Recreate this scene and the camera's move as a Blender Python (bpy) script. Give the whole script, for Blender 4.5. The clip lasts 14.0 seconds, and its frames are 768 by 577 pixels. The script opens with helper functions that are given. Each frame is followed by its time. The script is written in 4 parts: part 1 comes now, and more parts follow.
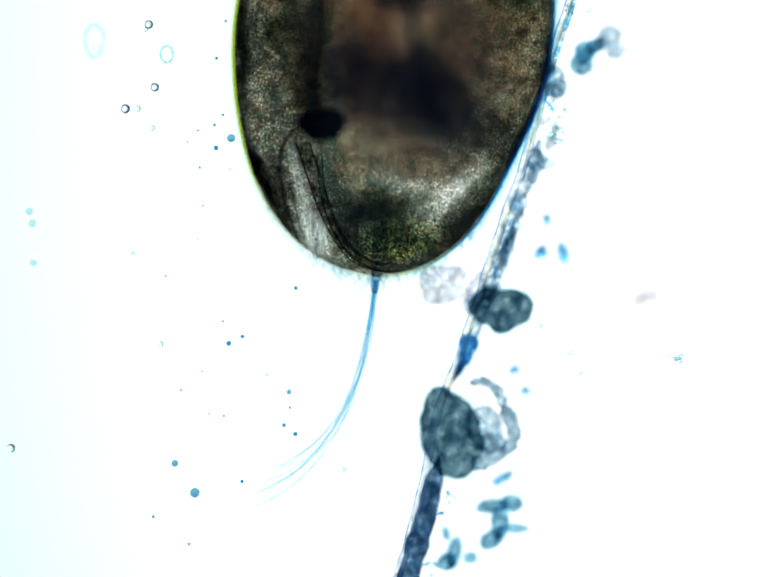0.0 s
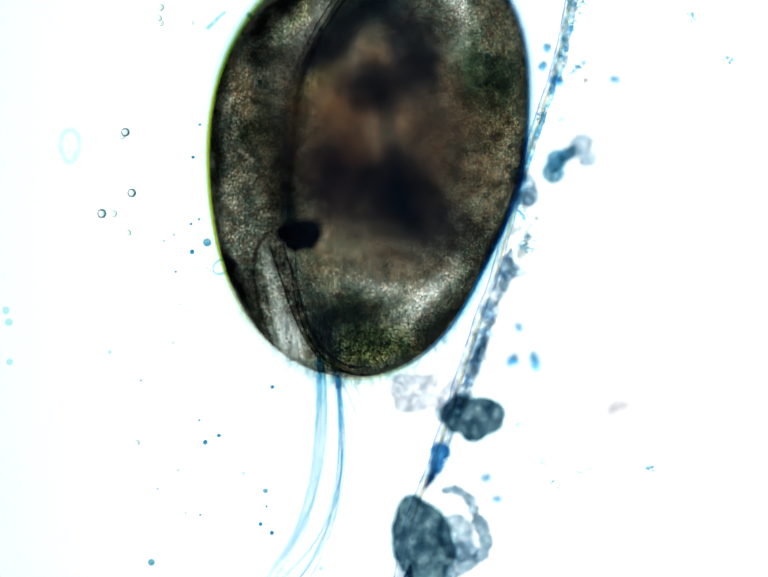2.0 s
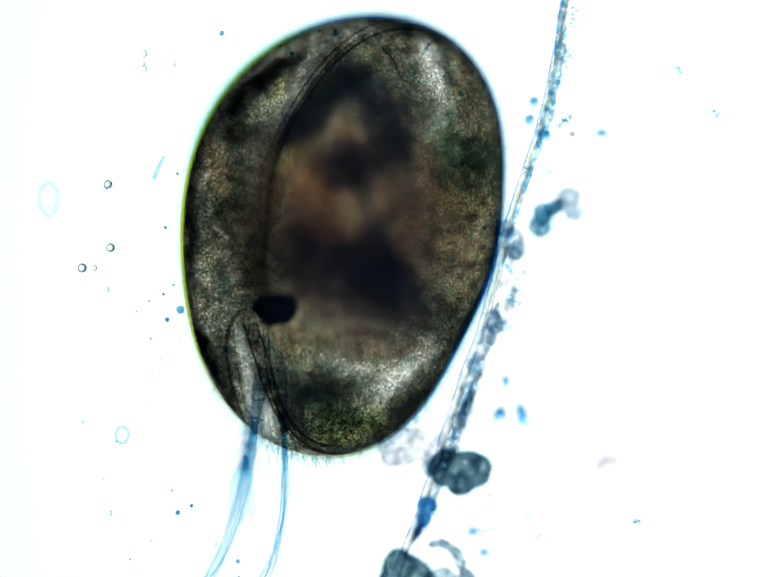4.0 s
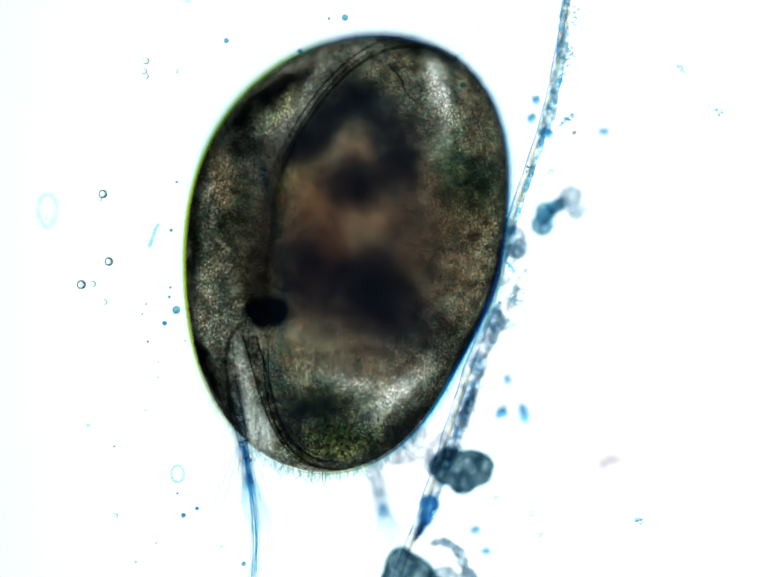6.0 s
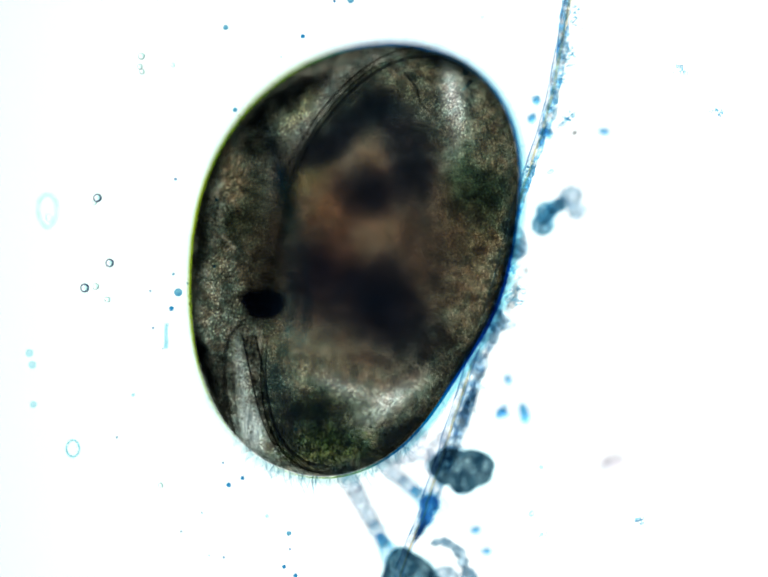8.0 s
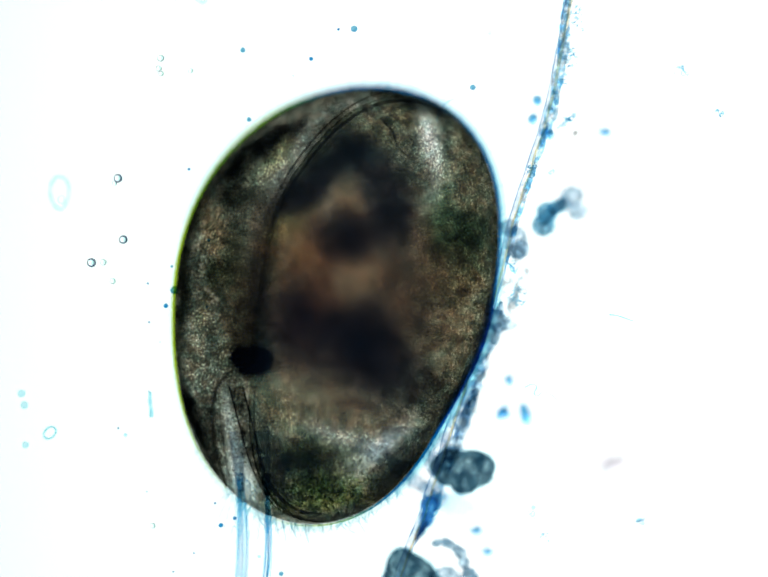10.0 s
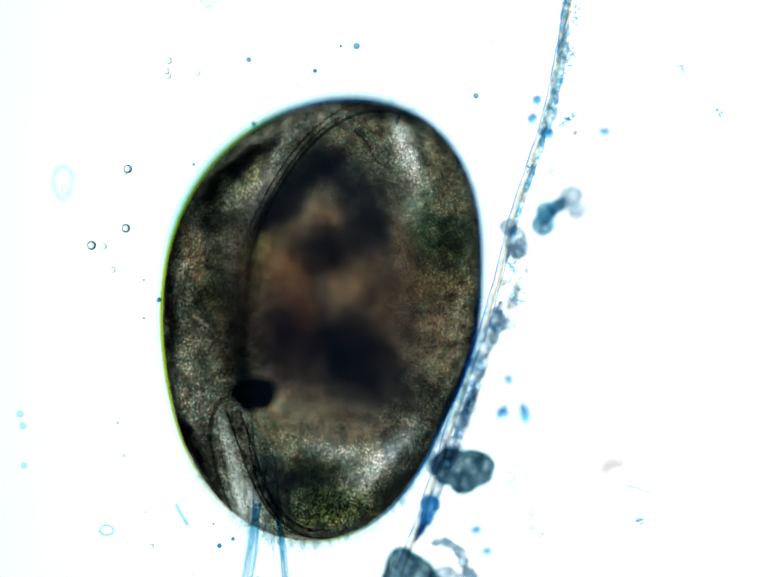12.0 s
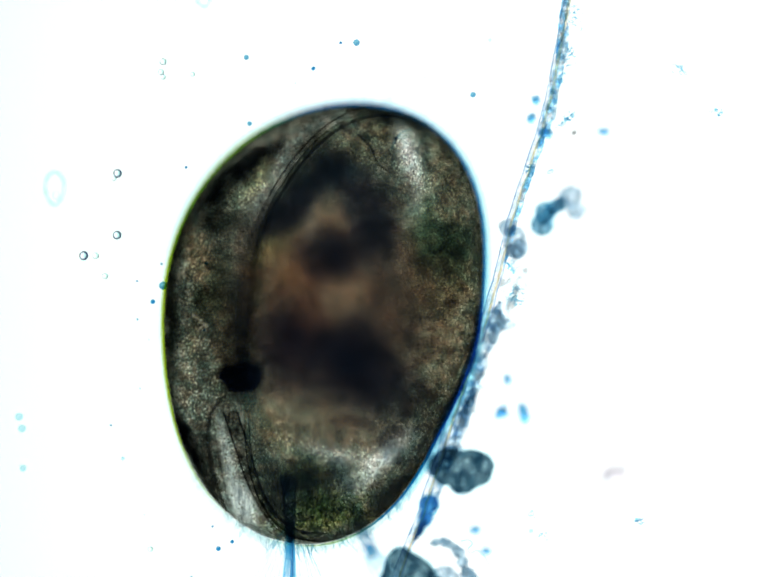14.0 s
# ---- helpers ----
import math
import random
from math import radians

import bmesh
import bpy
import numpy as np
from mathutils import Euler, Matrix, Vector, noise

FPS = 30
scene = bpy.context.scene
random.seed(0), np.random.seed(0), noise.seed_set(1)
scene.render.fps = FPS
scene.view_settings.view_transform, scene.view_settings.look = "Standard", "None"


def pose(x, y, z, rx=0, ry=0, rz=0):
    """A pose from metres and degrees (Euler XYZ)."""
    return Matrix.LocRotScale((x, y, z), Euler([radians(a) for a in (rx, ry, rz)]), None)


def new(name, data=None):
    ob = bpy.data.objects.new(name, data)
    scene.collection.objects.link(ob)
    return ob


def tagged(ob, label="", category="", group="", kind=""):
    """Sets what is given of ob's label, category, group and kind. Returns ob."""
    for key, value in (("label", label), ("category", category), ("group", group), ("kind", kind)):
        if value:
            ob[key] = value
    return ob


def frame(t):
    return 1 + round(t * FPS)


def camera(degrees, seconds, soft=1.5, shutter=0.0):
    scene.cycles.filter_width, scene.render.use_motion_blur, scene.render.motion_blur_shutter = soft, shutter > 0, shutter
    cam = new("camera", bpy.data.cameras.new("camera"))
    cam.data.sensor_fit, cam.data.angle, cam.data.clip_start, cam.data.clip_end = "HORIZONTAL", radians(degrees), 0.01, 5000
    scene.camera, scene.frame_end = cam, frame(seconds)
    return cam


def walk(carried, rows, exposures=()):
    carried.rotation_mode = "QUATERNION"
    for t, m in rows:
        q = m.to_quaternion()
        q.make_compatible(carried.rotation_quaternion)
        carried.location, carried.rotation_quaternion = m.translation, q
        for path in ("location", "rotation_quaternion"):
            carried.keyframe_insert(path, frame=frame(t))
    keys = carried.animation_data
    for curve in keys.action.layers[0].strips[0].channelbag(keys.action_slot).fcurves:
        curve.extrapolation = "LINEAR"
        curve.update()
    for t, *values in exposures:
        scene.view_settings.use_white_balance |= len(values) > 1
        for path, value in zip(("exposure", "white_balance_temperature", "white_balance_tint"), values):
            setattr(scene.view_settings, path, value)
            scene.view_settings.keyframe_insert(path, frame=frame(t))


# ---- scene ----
# Lengths below are in micrometres of the real specimen; the model stands at 1000 to 1, so U makes each of them a millimetre.
U = 1e-3
HEIGHT = 18000.0      # objective above the stage
FOCUS = 195.0         # sharp level above the slide
WIDE = math.degrees(2 * math.atan(784 / (HEIGHT - FOCUS)))

cam = camera(WIDE, 14.0, soft=1.9)
cam.data.dof.use_dof = True
cam.data.dof.focus_distance = (HEIGHT - FOCUS) * U
cam.data.dof.aperture_fstop = cam.data.lens * 0.001 / (2 * 0.085 * HEIGHT * U)

# How far the stage is pushed, as (seconds, right, up), before it comes to rest.
STAGE = [
    (0.0, -79, -329), (1.0, -79, -329), (1.5, -79, -329), (1.6, -77, -328), (1.7, -72, -321), (1.8, -41, -187),
    (1.9, -31, -148), (2.0, -21, -107), (2.1, -18, -99), (2.2, -14, -70), (2.3, -14, -68), (2.4, -14, -66),
    (2.5, -13, -57), (2.6, -5, -38), (2.7, 6, 5), (2.8, 6, 5), (3.0, 5, 4), (3.5, 6, 3), (3.7, 6, 3), (5.8, 2, 0),
    (6.5, 1, 0), (8.2, 1, 0), (10.3, -1, 1), (11.0, 0, 0), (13.5, 0, 0), (14.0, 2, 0),
]
walk(cam, [(t, pose(x * U, y * U, HEIGHT * U)) for t, x, y in STAGE])


def stage_at(t):
    """The stage's place at t, between the rows."""
    ts = [r[0] for r in STAGE]
    return np.interp(t, ts, [r[1] for r in STAGE]), np.interp(t, ts, [r[2] for r in STAGE])


def at(x, y):
    """A place on the stage, counted from the upper left corner of the field at rest, as x and y in micrometres from its middle."""
    return x - 784.0, 589.0 - y


# ---- light: the brightfield lamp below the slide; the blue world is an added fill standing in for glare ----
world = bpy.data.worlds.new("blue_fill")
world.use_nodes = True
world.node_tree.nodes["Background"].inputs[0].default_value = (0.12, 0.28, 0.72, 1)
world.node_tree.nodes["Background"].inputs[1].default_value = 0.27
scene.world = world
scene.cycles.transparent_max_bounces = 96
scene.cycles.min_transparent_bounces = 96


# ---- materials ----
def node(nt, kind, **values):
    n = nt.nodes.new(kind)
    for key, value in values.items():
        if key in n.inputs:
            n.inputs[key].default_value = value
    return n


def micro_coords(nt):
    """The object's own coordinates in micrometres."""
    tc = nt.nodes.new("ShaderNodeTexCoord")
    mp = node(nt, "ShaderNodeMapping", Scale=(1 / U, 1 / U, 1 / U))
    nt.links.new(tc.outputs["Object"], mp.inputs["Vector"])
    return mp.outputs[0]


def noise_fac(nt, coords, size, detail=4.0, low=0.35, high=0.65, rough=0.55, stretch=None):
    if stretch:
        mp = node(nt, "ShaderNodeMapping", Scale=stretch)
        nt.links.new(coords, mp.inputs["Vector"])
        coords = mp.outputs[0]
    n = node(nt, "ShaderNodeTexNoise", Scale=1.0 / size, Detail=detail, Roughness=rough)
    nt.links.new(coords, n.inputs["Vector"])
    m = nt.nodes.new("ShaderNodeMapRange")
    m.interpolation_type = "SMOOTHSTEP"
    m.inputs["From Min"].default_value, m.inputs["From Max"].default_value = low, high
    nt.links.new(n.outputs[0], m.inputs["Value"])
    return m.outputs[0]


def mixed(nt, fac, a, b, mode="MIX"):
    m = nt.nodes.new("ShaderNodeMix")
    m.data_type, m.blend_type = "RGBA", mode
    for value, slot in ((fac, 0), (a, 6), (b, 7)):
        if isinstance(value, (int, float)):
            m.inputs[slot].default_value = value
        elif isinstance(value, tuple):
            m.inputs[slot].default_value = (*value, 1) if len(value) == 3 else value
        else:
            nt.links.new(value, m.inputs[slot])
    return m.outputs[2]


def patch_fac(nt, coords, x, y, rx, ry, turn, soft):
    """1 inside an oval stain, falling to 0 outside it."""
    mp = nt.nodes.new("ShaderNodeMapping")
    mp.vector_type = "TEXTURE"
    mp.inputs["Location"].default_value = (x, y, 0)
    mp.inputs["Rotation"].default_value = (0, 0, radians(turn))
    mp.inputs["Scale"].default_value = (rx, ry, 1e6)
    nt.links.new(coords, mp.inputs["Vector"])
    ln = nt.nodes.new("ShaderNodeVectorMath")
    ln.operation = "LENGTH"
    nt.links.new(mp.outputs[0], ln.inputs[0])
    m = nt.nodes.new("ShaderNodeMapRange")
    m.interpolation_type = "SMOOTHSTEP"
    m.inputs["From Min"].default_value, m.inputs["From Max"].default_value = 1 + soft, 1 - soft
    nt.links.new(ln.outputs["Value"], m.inputs["Value"])
    return m.outputs[0]


def see_through(name, thin, thick, size=40, speck=None, patches=(), gloss=0.0, rough=0.35, low=0.35, high=0.65, stretch=None, warp=30, calm=(), island=False):
    """A translucent tissue that lets light pass, tinted between two colours, with a fine grain and pigment stains."""
    mat = bpy.data.materials.new(name)
    mat.use_nodes = True
    nt = mat.node_tree
    nt.nodes.clear()
    out = nt.nodes.new("ShaderNodeOutputMaterial")
    co = micro_coords(nt)
    if island:
        colour = mixed(nt, nt.nodes.new("ShaderNodeNewGeometry").outputs["Random Per Island"], thick, thin)
    else:
        colour = mixed(nt, noise_fac(nt, co, size, 5.0, low, high, stretch=stretch), thick, thin)
    if patches:
        wn = node(nt, "ShaderNodeTexNoise", Scale=1 / 48, Detail=3.0, Roughness=0.55)
        nt.links.new(co, wn.inputs["Vector"])
        sub = nt.nodes.new("ShaderNodeVectorMath")
        sub.operation = "SUBTRACT"
        nt.links.new(wn.outputs["Color"], sub.inputs[0])
        sub.inputs[1].default_value = (0.5, 0.5, 0.5)
        scl = nt.nodes.new("ShaderNodeVectorMath")
        scl.operation = "SCALE"
        nt.links.new(sub.outputs[0], scl.inputs[0])
        scl.inputs["Scale"].default_value = warp * 4
        add = nt.nodes.new("ShaderNodeVectorMath")
        nt.links.new(co, add.inputs[0])
        nt.links.new(scl.outputs[0], add.inputs[1])
        wco = add.outputs[0]
        for x, y, rx, ry, turn, soft, tint, amount in patches:
            f = patch_fac(nt, wco, x, y, rx, ry, turn, soft)
            m = nt.nodes.new("ShaderNodeMath")
            m.operation = "MULTIPLY"
            nt.links.new(f, m.inputs[0])
            m.inputs[1].default_value = amount
            colour = mixed(nt, m.outputs[0], colour, tint)
    if speck:
        ssize, dark, bright = speck
        f = noise_fac(nt, co, ssize, 6.0, 0.34, 0.66, 0.75, stretch)
        colour = mixed(nt, 1.0, colour, mixed(nt, f, (dark, dark, dark), (bright, bright, bright)), "MULTIPLY")
        f = noise_fac(nt, co, ssize * 4.5, 6.0, 0.36, 0.64, 0.72, stretch)
        colour = mixed(nt, 1.0, colour, mixed(nt, f, (dark, dark, dark), (bright, bright, bright)), "MULTIPLY")
        if patches:
            f = noise_fac(nt, co, 52, 7.0, 0.40, 0.60, 0.66, (1.3, 0.8, 1))
            colour = mixed(nt, 1.0, colour, mixed(nt, f, (0.90, 0.92, 0.91), (1.03, 1.01, 0.985)), "MULTIPLY")
    for x, y, rx, ry, turn, soft, tint, amount in calm:
        f = patch_fac(nt, co, x, y, rx, ry, turn, soft)
        m = nt.nodes.new("ShaderNodeMath")
        m.operation = "MULTIPLY"
        nt.links.new(f, m.inputs[0])
        m.inputs[1].default_value = amount
        colour = mixed(nt, m.outputs[0], colour, tint)
    clear = nt.nodes.new("ShaderNodeBsdfTransparent")
    nt.links.new(colour, clear.inputs[0])
    if not gloss:
        nt.links.new(clear.outputs[0], out.inputs[0])
        return mat
    surf = node(nt, "ShaderNodeBsdfPrincipled", Roughness=rough)
    surf.inputs["IOR"].default_value = 1.4
    nt.links.new(colour, surf.inputs["Base Color"])
    bump = node(nt, "ShaderNodeBump", Strength=0.3, Distance=2 * U)
    bn = node(nt, "ShaderNodeTexNoise", Scale=1 / max(4.0, size / 6), Detail=3.0)
    nt.links.new(co, bn.inputs["Vector"])
    nt.links.new(bn.outputs[0], bump.inputs["Height"])
    nt.links.new(bump.outputs[0], surf.inputs["Normal"])
    mix = node(nt, "ShaderNodeMixShader", Fac=gloss)
    nt.links.new(clear.outputs[0], mix.inputs[1])
    nt.links.new(surf.outputs[0], mix.inputs[2])
    nt.links.new(mix.outputs[0], out.inputs[0])
    return mat


def speckled(name, thin, thick, stains, calm=(), cell=5.0, contrast=1.0):
    """Grainy pigment: ragged stains over a mottled ground, broken into small cells and finer grit."""
    mat = bpy.data.materials.new(name)
    mat.use_nodes = True
    nt = mat.node_tree
    nt.nodes.clear()
    out = nt.nodes.new("ShaderNodeOutputMaterial")
    co = micro_coords(nt)
    wco = co
    for size, reach in ((60, 60), (14, 14)):
        wn = node(nt, "ShaderNodeTexNoise", Scale=1 / size, Detail=3.0, Roughness=0.6)
        nt.links.new(co, wn.inputs["Vector"])
        sub = nt.nodes.new("ShaderNodeVectorMath")
        sub.operation = "MULTIPLY_ADD"
        nt.links.new(wn.outputs["Color"], sub.inputs[0])
        sub.inputs[1].default_value = (reach, reach, 0)
        sub.inputs[2].default_value = (-reach / 2, -reach / 2, 0)
        add = nt.nodes.new("ShaderNodeVectorMath")
        nt.links.new(wco, add.inputs[0])
        nt.links.new(sub.outputs[0], add.inputs[1])
        wco = add.outputs[0]
    colour = mixed(nt, noise_fac(nt, co, 38, 8.0, 0.34, 0.66, 0.66, (1.15, 0.85, 1)), thick, thin)
    for x, y, rx, ry, turn, soft, tint, amount in stains:
        f = patch_fac(nt, wco, x, y, rx, ry, turn, soft)
        m = nt.nodes.new("ShaderNodeMath")
        m.operation = "MULTIPLY"
        nt.links.new(f, m.inputs[0])
        m.inputs[1].default_value = amount
        colour = mixed(nt, m.outputs[0], colour, tint)
    colour = mixed(nt, 1.0, colour, mixed(nt, noise_fac(nt, co, 17, 4.0, 0.38, 0.62), (0.90, 1.0, 0.97), (1.04, 0.985, 0.93)), "MULTIPLY")
    lo, hi = 1 - 0.42 * contrast, 1 + 0.20 * contrast
    colour = mixed(nt, 1.0, colour, mixed(nt, noise_fac(nt, wco, 24, 6.0, 0.36, 0.62, 0.62), (lo, lo * 1.03, lo), (hi, hi, hi * 0.98)), "MULTIPLY")
    vor = node(nt, "ShaderNodeTexVoronoi", Scale=1.0 / cell)
    vm = node(nt, "ShaderNodeMapping", Scale=(1.25, 0.85, 1))
    nt.links.new(co, vm.inputs["Vector"])
    nt.links.new(vm.outputs[0], vor.inputs["Vector"])
    m = nt.nodes.new("ShaderNodeMapRange")
    m.interpolation_type = "SMOOTHSTEP"
    m.inputs["From Min"].default_value, m.inputs["From Max"].default_value = 0.62, 0.16
    nt.links.new(vor.outputs["Distance"], m.inputs["Value"])
    lo, hi = 1 - 0.46 * contrast, 1 + 0.22 * contrast
    colour = mixed(nt, 1.0, colour, mixed(nt, m.outputs[0], (lo, lo, lo), (hi, hi, hi)), "MULTIPLY")
    lo, hi = 1 - 0.30 * contrast, 1 + 0.22 * contrast
    colour = mixed(nt, 1.0, colour, mixed(nt, noise_fac(nt, co, 4.5, 5.0, 0.36, 0.64, 0.7), (lo, lo, lo), (hi, hi, hi)), "MULTIPLY")
    for x, y, rx, ry, turn, soft, tint, amount in calm:
        f = patch_fac(nt, co, x, y, rx, ry, turn, soft)
        m = nt.nodes.new("ShaderNodeMath")
        m.operation = "MULTIPLY"
        nt.links.new(f, m.inputs[0])
        m.inputs[1].default_value = amount
        colour = mixed(nt, m.outputs[0], colour, tint)
    top = nt.nodes.new("ShaderNodeMix")
    top.data_type, top.blend_type, top.clamp_result = "RGBA", "MIX", True
    top.inputs[0].default_value = 0.0
    nt.links.new(colour, top.inputs[6])
    clear = nt.nodes.new("ShaderNodeBsdfTransparent")
    nt.links.new(top.outputs[2], clear.inputs[0])
    surf = node(nt, "ShaderNodeBsdfPrincipled", Roughness=0.4, IOR=1.4)
    nt.links.new(top.outputs[2], surf.inputs["Base Color"])
    mix = node(nt, "ShaderNodeMixShader", Fac=0.03)
    nt.links.new(clear.outputs[0], mix.inputs[1])
    nt.links.new(surf.outputs[0], mix.inputs[2])
    nt.links.new(mix.outputs[0], out.inputs[0])
    return mat


def clear_glass(name, ior, tint=(1, 1, 1), rough=0.0):
    mat = bpy.data.materials.new(name)
    mat.use_nodes = True
    nt = mat.node_tree
    nt.nodes.clear()
    out = nt.nodes.new("ShaderNodeOutputMaterial")
    g = node(nt, "ShaderNodeBsdfGlass", Roughness=rough, IOR=ior)
    g.inputs["Color"].default_value = (*tint, 1)
    nt.links.new(g.outputs[0], out.inputs[0])
    return mat


def lamp_glow(name, strength):
    """The lamp's frosted field lens: white, with the view's greenish, dimmer edge vignette painted into one side."""
    mat = bpy.data.materials.new(name)
    mat.use_nodes = True
    nt = mat.node_tree
    nt.nodes.clear()
    out = nt.nodes.new("ShaderNodeOutputMaterial")
    co = micro_coords(nt)
    sep = nt.nodes.new("ShaderNodeSeparateXYZ")
    nt.links.new(co, sep.inputs[0])
    m = nt.nodes.new("ShaderNodeMapRange")
    m.inputs["From Min"].default_value, m.inputs["From Max"].default_value = 1600, -250
    nt.links.new(sep.outputs[0], m.inputs["Value"])
    colour = mixed(nt, m.outputs[0], (0.40, 0.62, 0.55), (1.0, 1.0, 1.0))
    e = node(nt, "ShaderNodeEmission", Strength=strength)
    nt.links.new(colour, e.inputs[0])
    nt.links.new(e.outputs[0], out.inputs[0])
    return mat


def opaque(name, colour, rough=0.5, metal=0.0):
    mat = bpy.data.materials.new(name)
    mat.use_nodes = True
    nt = mat.node_tree
    p = nt.nodes["Principled BSDF"]
    p.inputs["Roughness"].default_value, p.inputs["Metallic"].default_value = rough, metal
    co = micro_coords(nt)
    nt.links.new(mixed(nt, noise_fac(nt, co, 300), colour, tuple(c * 0.7 for c in colour)), p.inputs["Base Color"])
    return mat


# ---- mesh helpers ----
def thing(name, label, category, x=0.0, y=0.0, z=0.0, group="", kind=""):
    ob = new(name)
    ob.empty_display_size = 20 * U
    ob.location = (x * U, y * U, z * U)
    return tagged(ob, label, category, group, kind)


def mesh_of(name, bm, mat):
    bmesh.ops.scale(bm, vec=(U, U, U), verts=bm.verts)
    bmesh.ops.recalc_face_normals(bm, faces=bm.faces)
    for f in bm.faces:
        f.smooth = True
    me = bpy.data.meshes.new(name)
    bm.to_mesh(me)
    bm.free()
    me.materials.append(mat)
    return me


def part(name, bm, mat, parent, label="", kind=""):
    ob = new(name, mesh_of(name, bm, mat))
    ob.parent = parent
    return tagged(ob, label, kind=kind)


def single(name, bm, mat, label, category, x=0.0, y=0.0, z=0.0, group="", kind=""):
    ob = new(name, mesh_of(name, bm, mat))
    ob.location = (x * U, y * U, z * U)
    return tagged(ob, label, category, group, kind)


def tube(bm, points, r0, r1, sides=6, flat=1.0, tip=False):
    """A tapering tube along points; flat squeezes it in z."""
    pts = [Vector(p) for p in points]
    rings = []
    for i, p in enumerate(pts):
        way = (pts[min(i + 1, len(pts) - 1)] - pts[max(i - 1, 0)]).normalized()
        side = way.cross(Vector((0, 0, 1)))
        side = side.normalized() if side.length > 1e-6 else Vector((1, 0, 0))
        up = side.cross(way).normalized()
        f = i / (len(pts) - 1)
        r = r0 + (r1 - r0) * f
        if tip and i == len(pts) - 1:
            r *= 0.25
        rings.append([bm.verts.new(p + side * (r * math.cos(a)) + up * (r * flat * math.sin(a)))
                      for a in [2 * math.pi * k / sides for k in range(sides)]])
    for a, b in zip(rings, rings[1:]):
        for k in range(sides):
            bm.faces.new((a[k], a[(k + 1) % sides], b[(k + 1) % sides], b[k]))
    bm.faces.new(rings[0])
    bm.faces.new(rings[-1])
    return rings


def lump(bm, x, y, z, rx, ry, rz, turn=0.0, rough=0.25, seed=0, sub=3, scale=1.6):
    """A noisy rounded lump."""
    m = Matrix.Translation((x, y, z)) @ Euler((0, 0, radians(turn))).to_matrix().to_4x4()
    made = bmesh.ops.create_icosphere(bm, subdivisions=sub, radius=1.0)["verts"]
    for v in made:
        d = 1 + rough * 2 * noise.noise(v.co * scale + Vector((seed * 7.3, seed * 3.1, seed * 1.7)))
        d += rough * 0.9 * noise.noise(v.co * scale * 2.7 + Vector((seed * 2.3, seed * 5.1, 4.0)))
        v.co = m @ Vector((v.co.x * d * rx, v.co.y * d * ry, v.co.z * d * rz))


def speck(bm, rnd, x, y, z, rx, ry, turn):
    """One small angular grain with eight sides."""
    c, sn = math.cos(radians(turn)), math.sin(radians(turn))
    ring = []
    for k in range(5):
        a, g = k * 1.2566 + rnd.uniform(-0.3, 0.3), rnd.uniform(0.7, 1.2)
        u, v = rx * g * math.cos(a), ry * g * math.sin(a)
        ring.append(bm.verts.new((x + u * c - v * sn, y + u * sn + v * c, z)))
    top, low = bm.verts.new((x, y, z + rx * 0.5)), bm.verts.new((x, y, z - rx * 0.5))
    for k in range(5):
        bm.faces.new((ring[k], ring[(k + 1) % 5], top))
        bm.faces.new((ring[(k + 1) % 5], ring[k], low))


def smooth_path(control, steps):
    """A smooth line through a few control places."""
    pts = [Vector(c) for c in control]
    pts = [2 * pts[0] - pts[1]] + pts + [2 * pts[-1] - pts[-2]]
    line = []
    for i in range(1, len(pts) - 2):
        for k in range(steps):
            u = k / steps
            a, b, c, d = pts[i - 1:i + 3]
            line.append(0.5 * (2 * b + (c - a) * u + (2 * a - 5 * b + 4 * c - d) * u * u + (3 * b - a - 3 * c + d) * u ** 3))
    return line + [pts[-2]]


# ---- the slide and the lamp ----
def build_stage():
    bm = bmesh.new()
    bmesh.ops.create_cone(bm, cap_ends=True, segments=96, radius1=3000, radius2=3000, depth=170)
    bmesh.ops.bevel(bm, geom=[e for e in bm.edges if abs(e.verts[0].co.z - e.verts[1].co.z) < 1], offset=12, segments=2, affect="EDGES")
    single("glass_slide", bm, clear_glass("slide_glass", 1.52, (0.985, 1.0, 0.995)), "clear round glass slide under the water drop", "glass slide",
           0, 0, -85, kind="structure")
    bm = bmesh.new()
    bmesh.ops.create_cone(bm, cap_ends=True, segments=96, radius1=2860, radius2=2700, depth=440)
    single("water", bm, see_through("water_clear", (1.0, 1.0, 1.0), (0.998, 1.0, 1.0), 900), "clear water between the glasses", "water", 0, 0, 221, kind="structure")
    lamp = thing("microscope_lamp", "bright white brightfield lamp in a black housing below the slide", "lamp", 0, 0, -6000)
    bm = bmesh.new()
    bmesh.ops.create_cone(bm, cap_ends=True, segments=64, radius1=2600, radius2=2600, depth=120)
    part("field_lens", bm, lamp_glow("lamp_light", 1.55), lamp, "glowing white frosted field lens")
    bm = bmesh.new()
    prof = [(2650, -60), (3300, -60), (3300, 260), (3050, 340), (2650, 200)]
    rings = [[bm.verts.new((r * math.cos(a), r * math.sin(a), z)) for a in [2 * math.pi * k / 64 for k in range(64)]] for r, z in prof]
    for i in range(5):
        a, b = rings[i], rings[(i + 1) % 5]
        for k in range(64):
            bm.faces.new((a[k], a[(k + 1) % 64], b[(k + 1) % 64], b[k]))
    part("housing", bm, opaque("black_housing", (0.02, 0.02, 0.022), 0.45), lamp, "matt black metal housing ring")


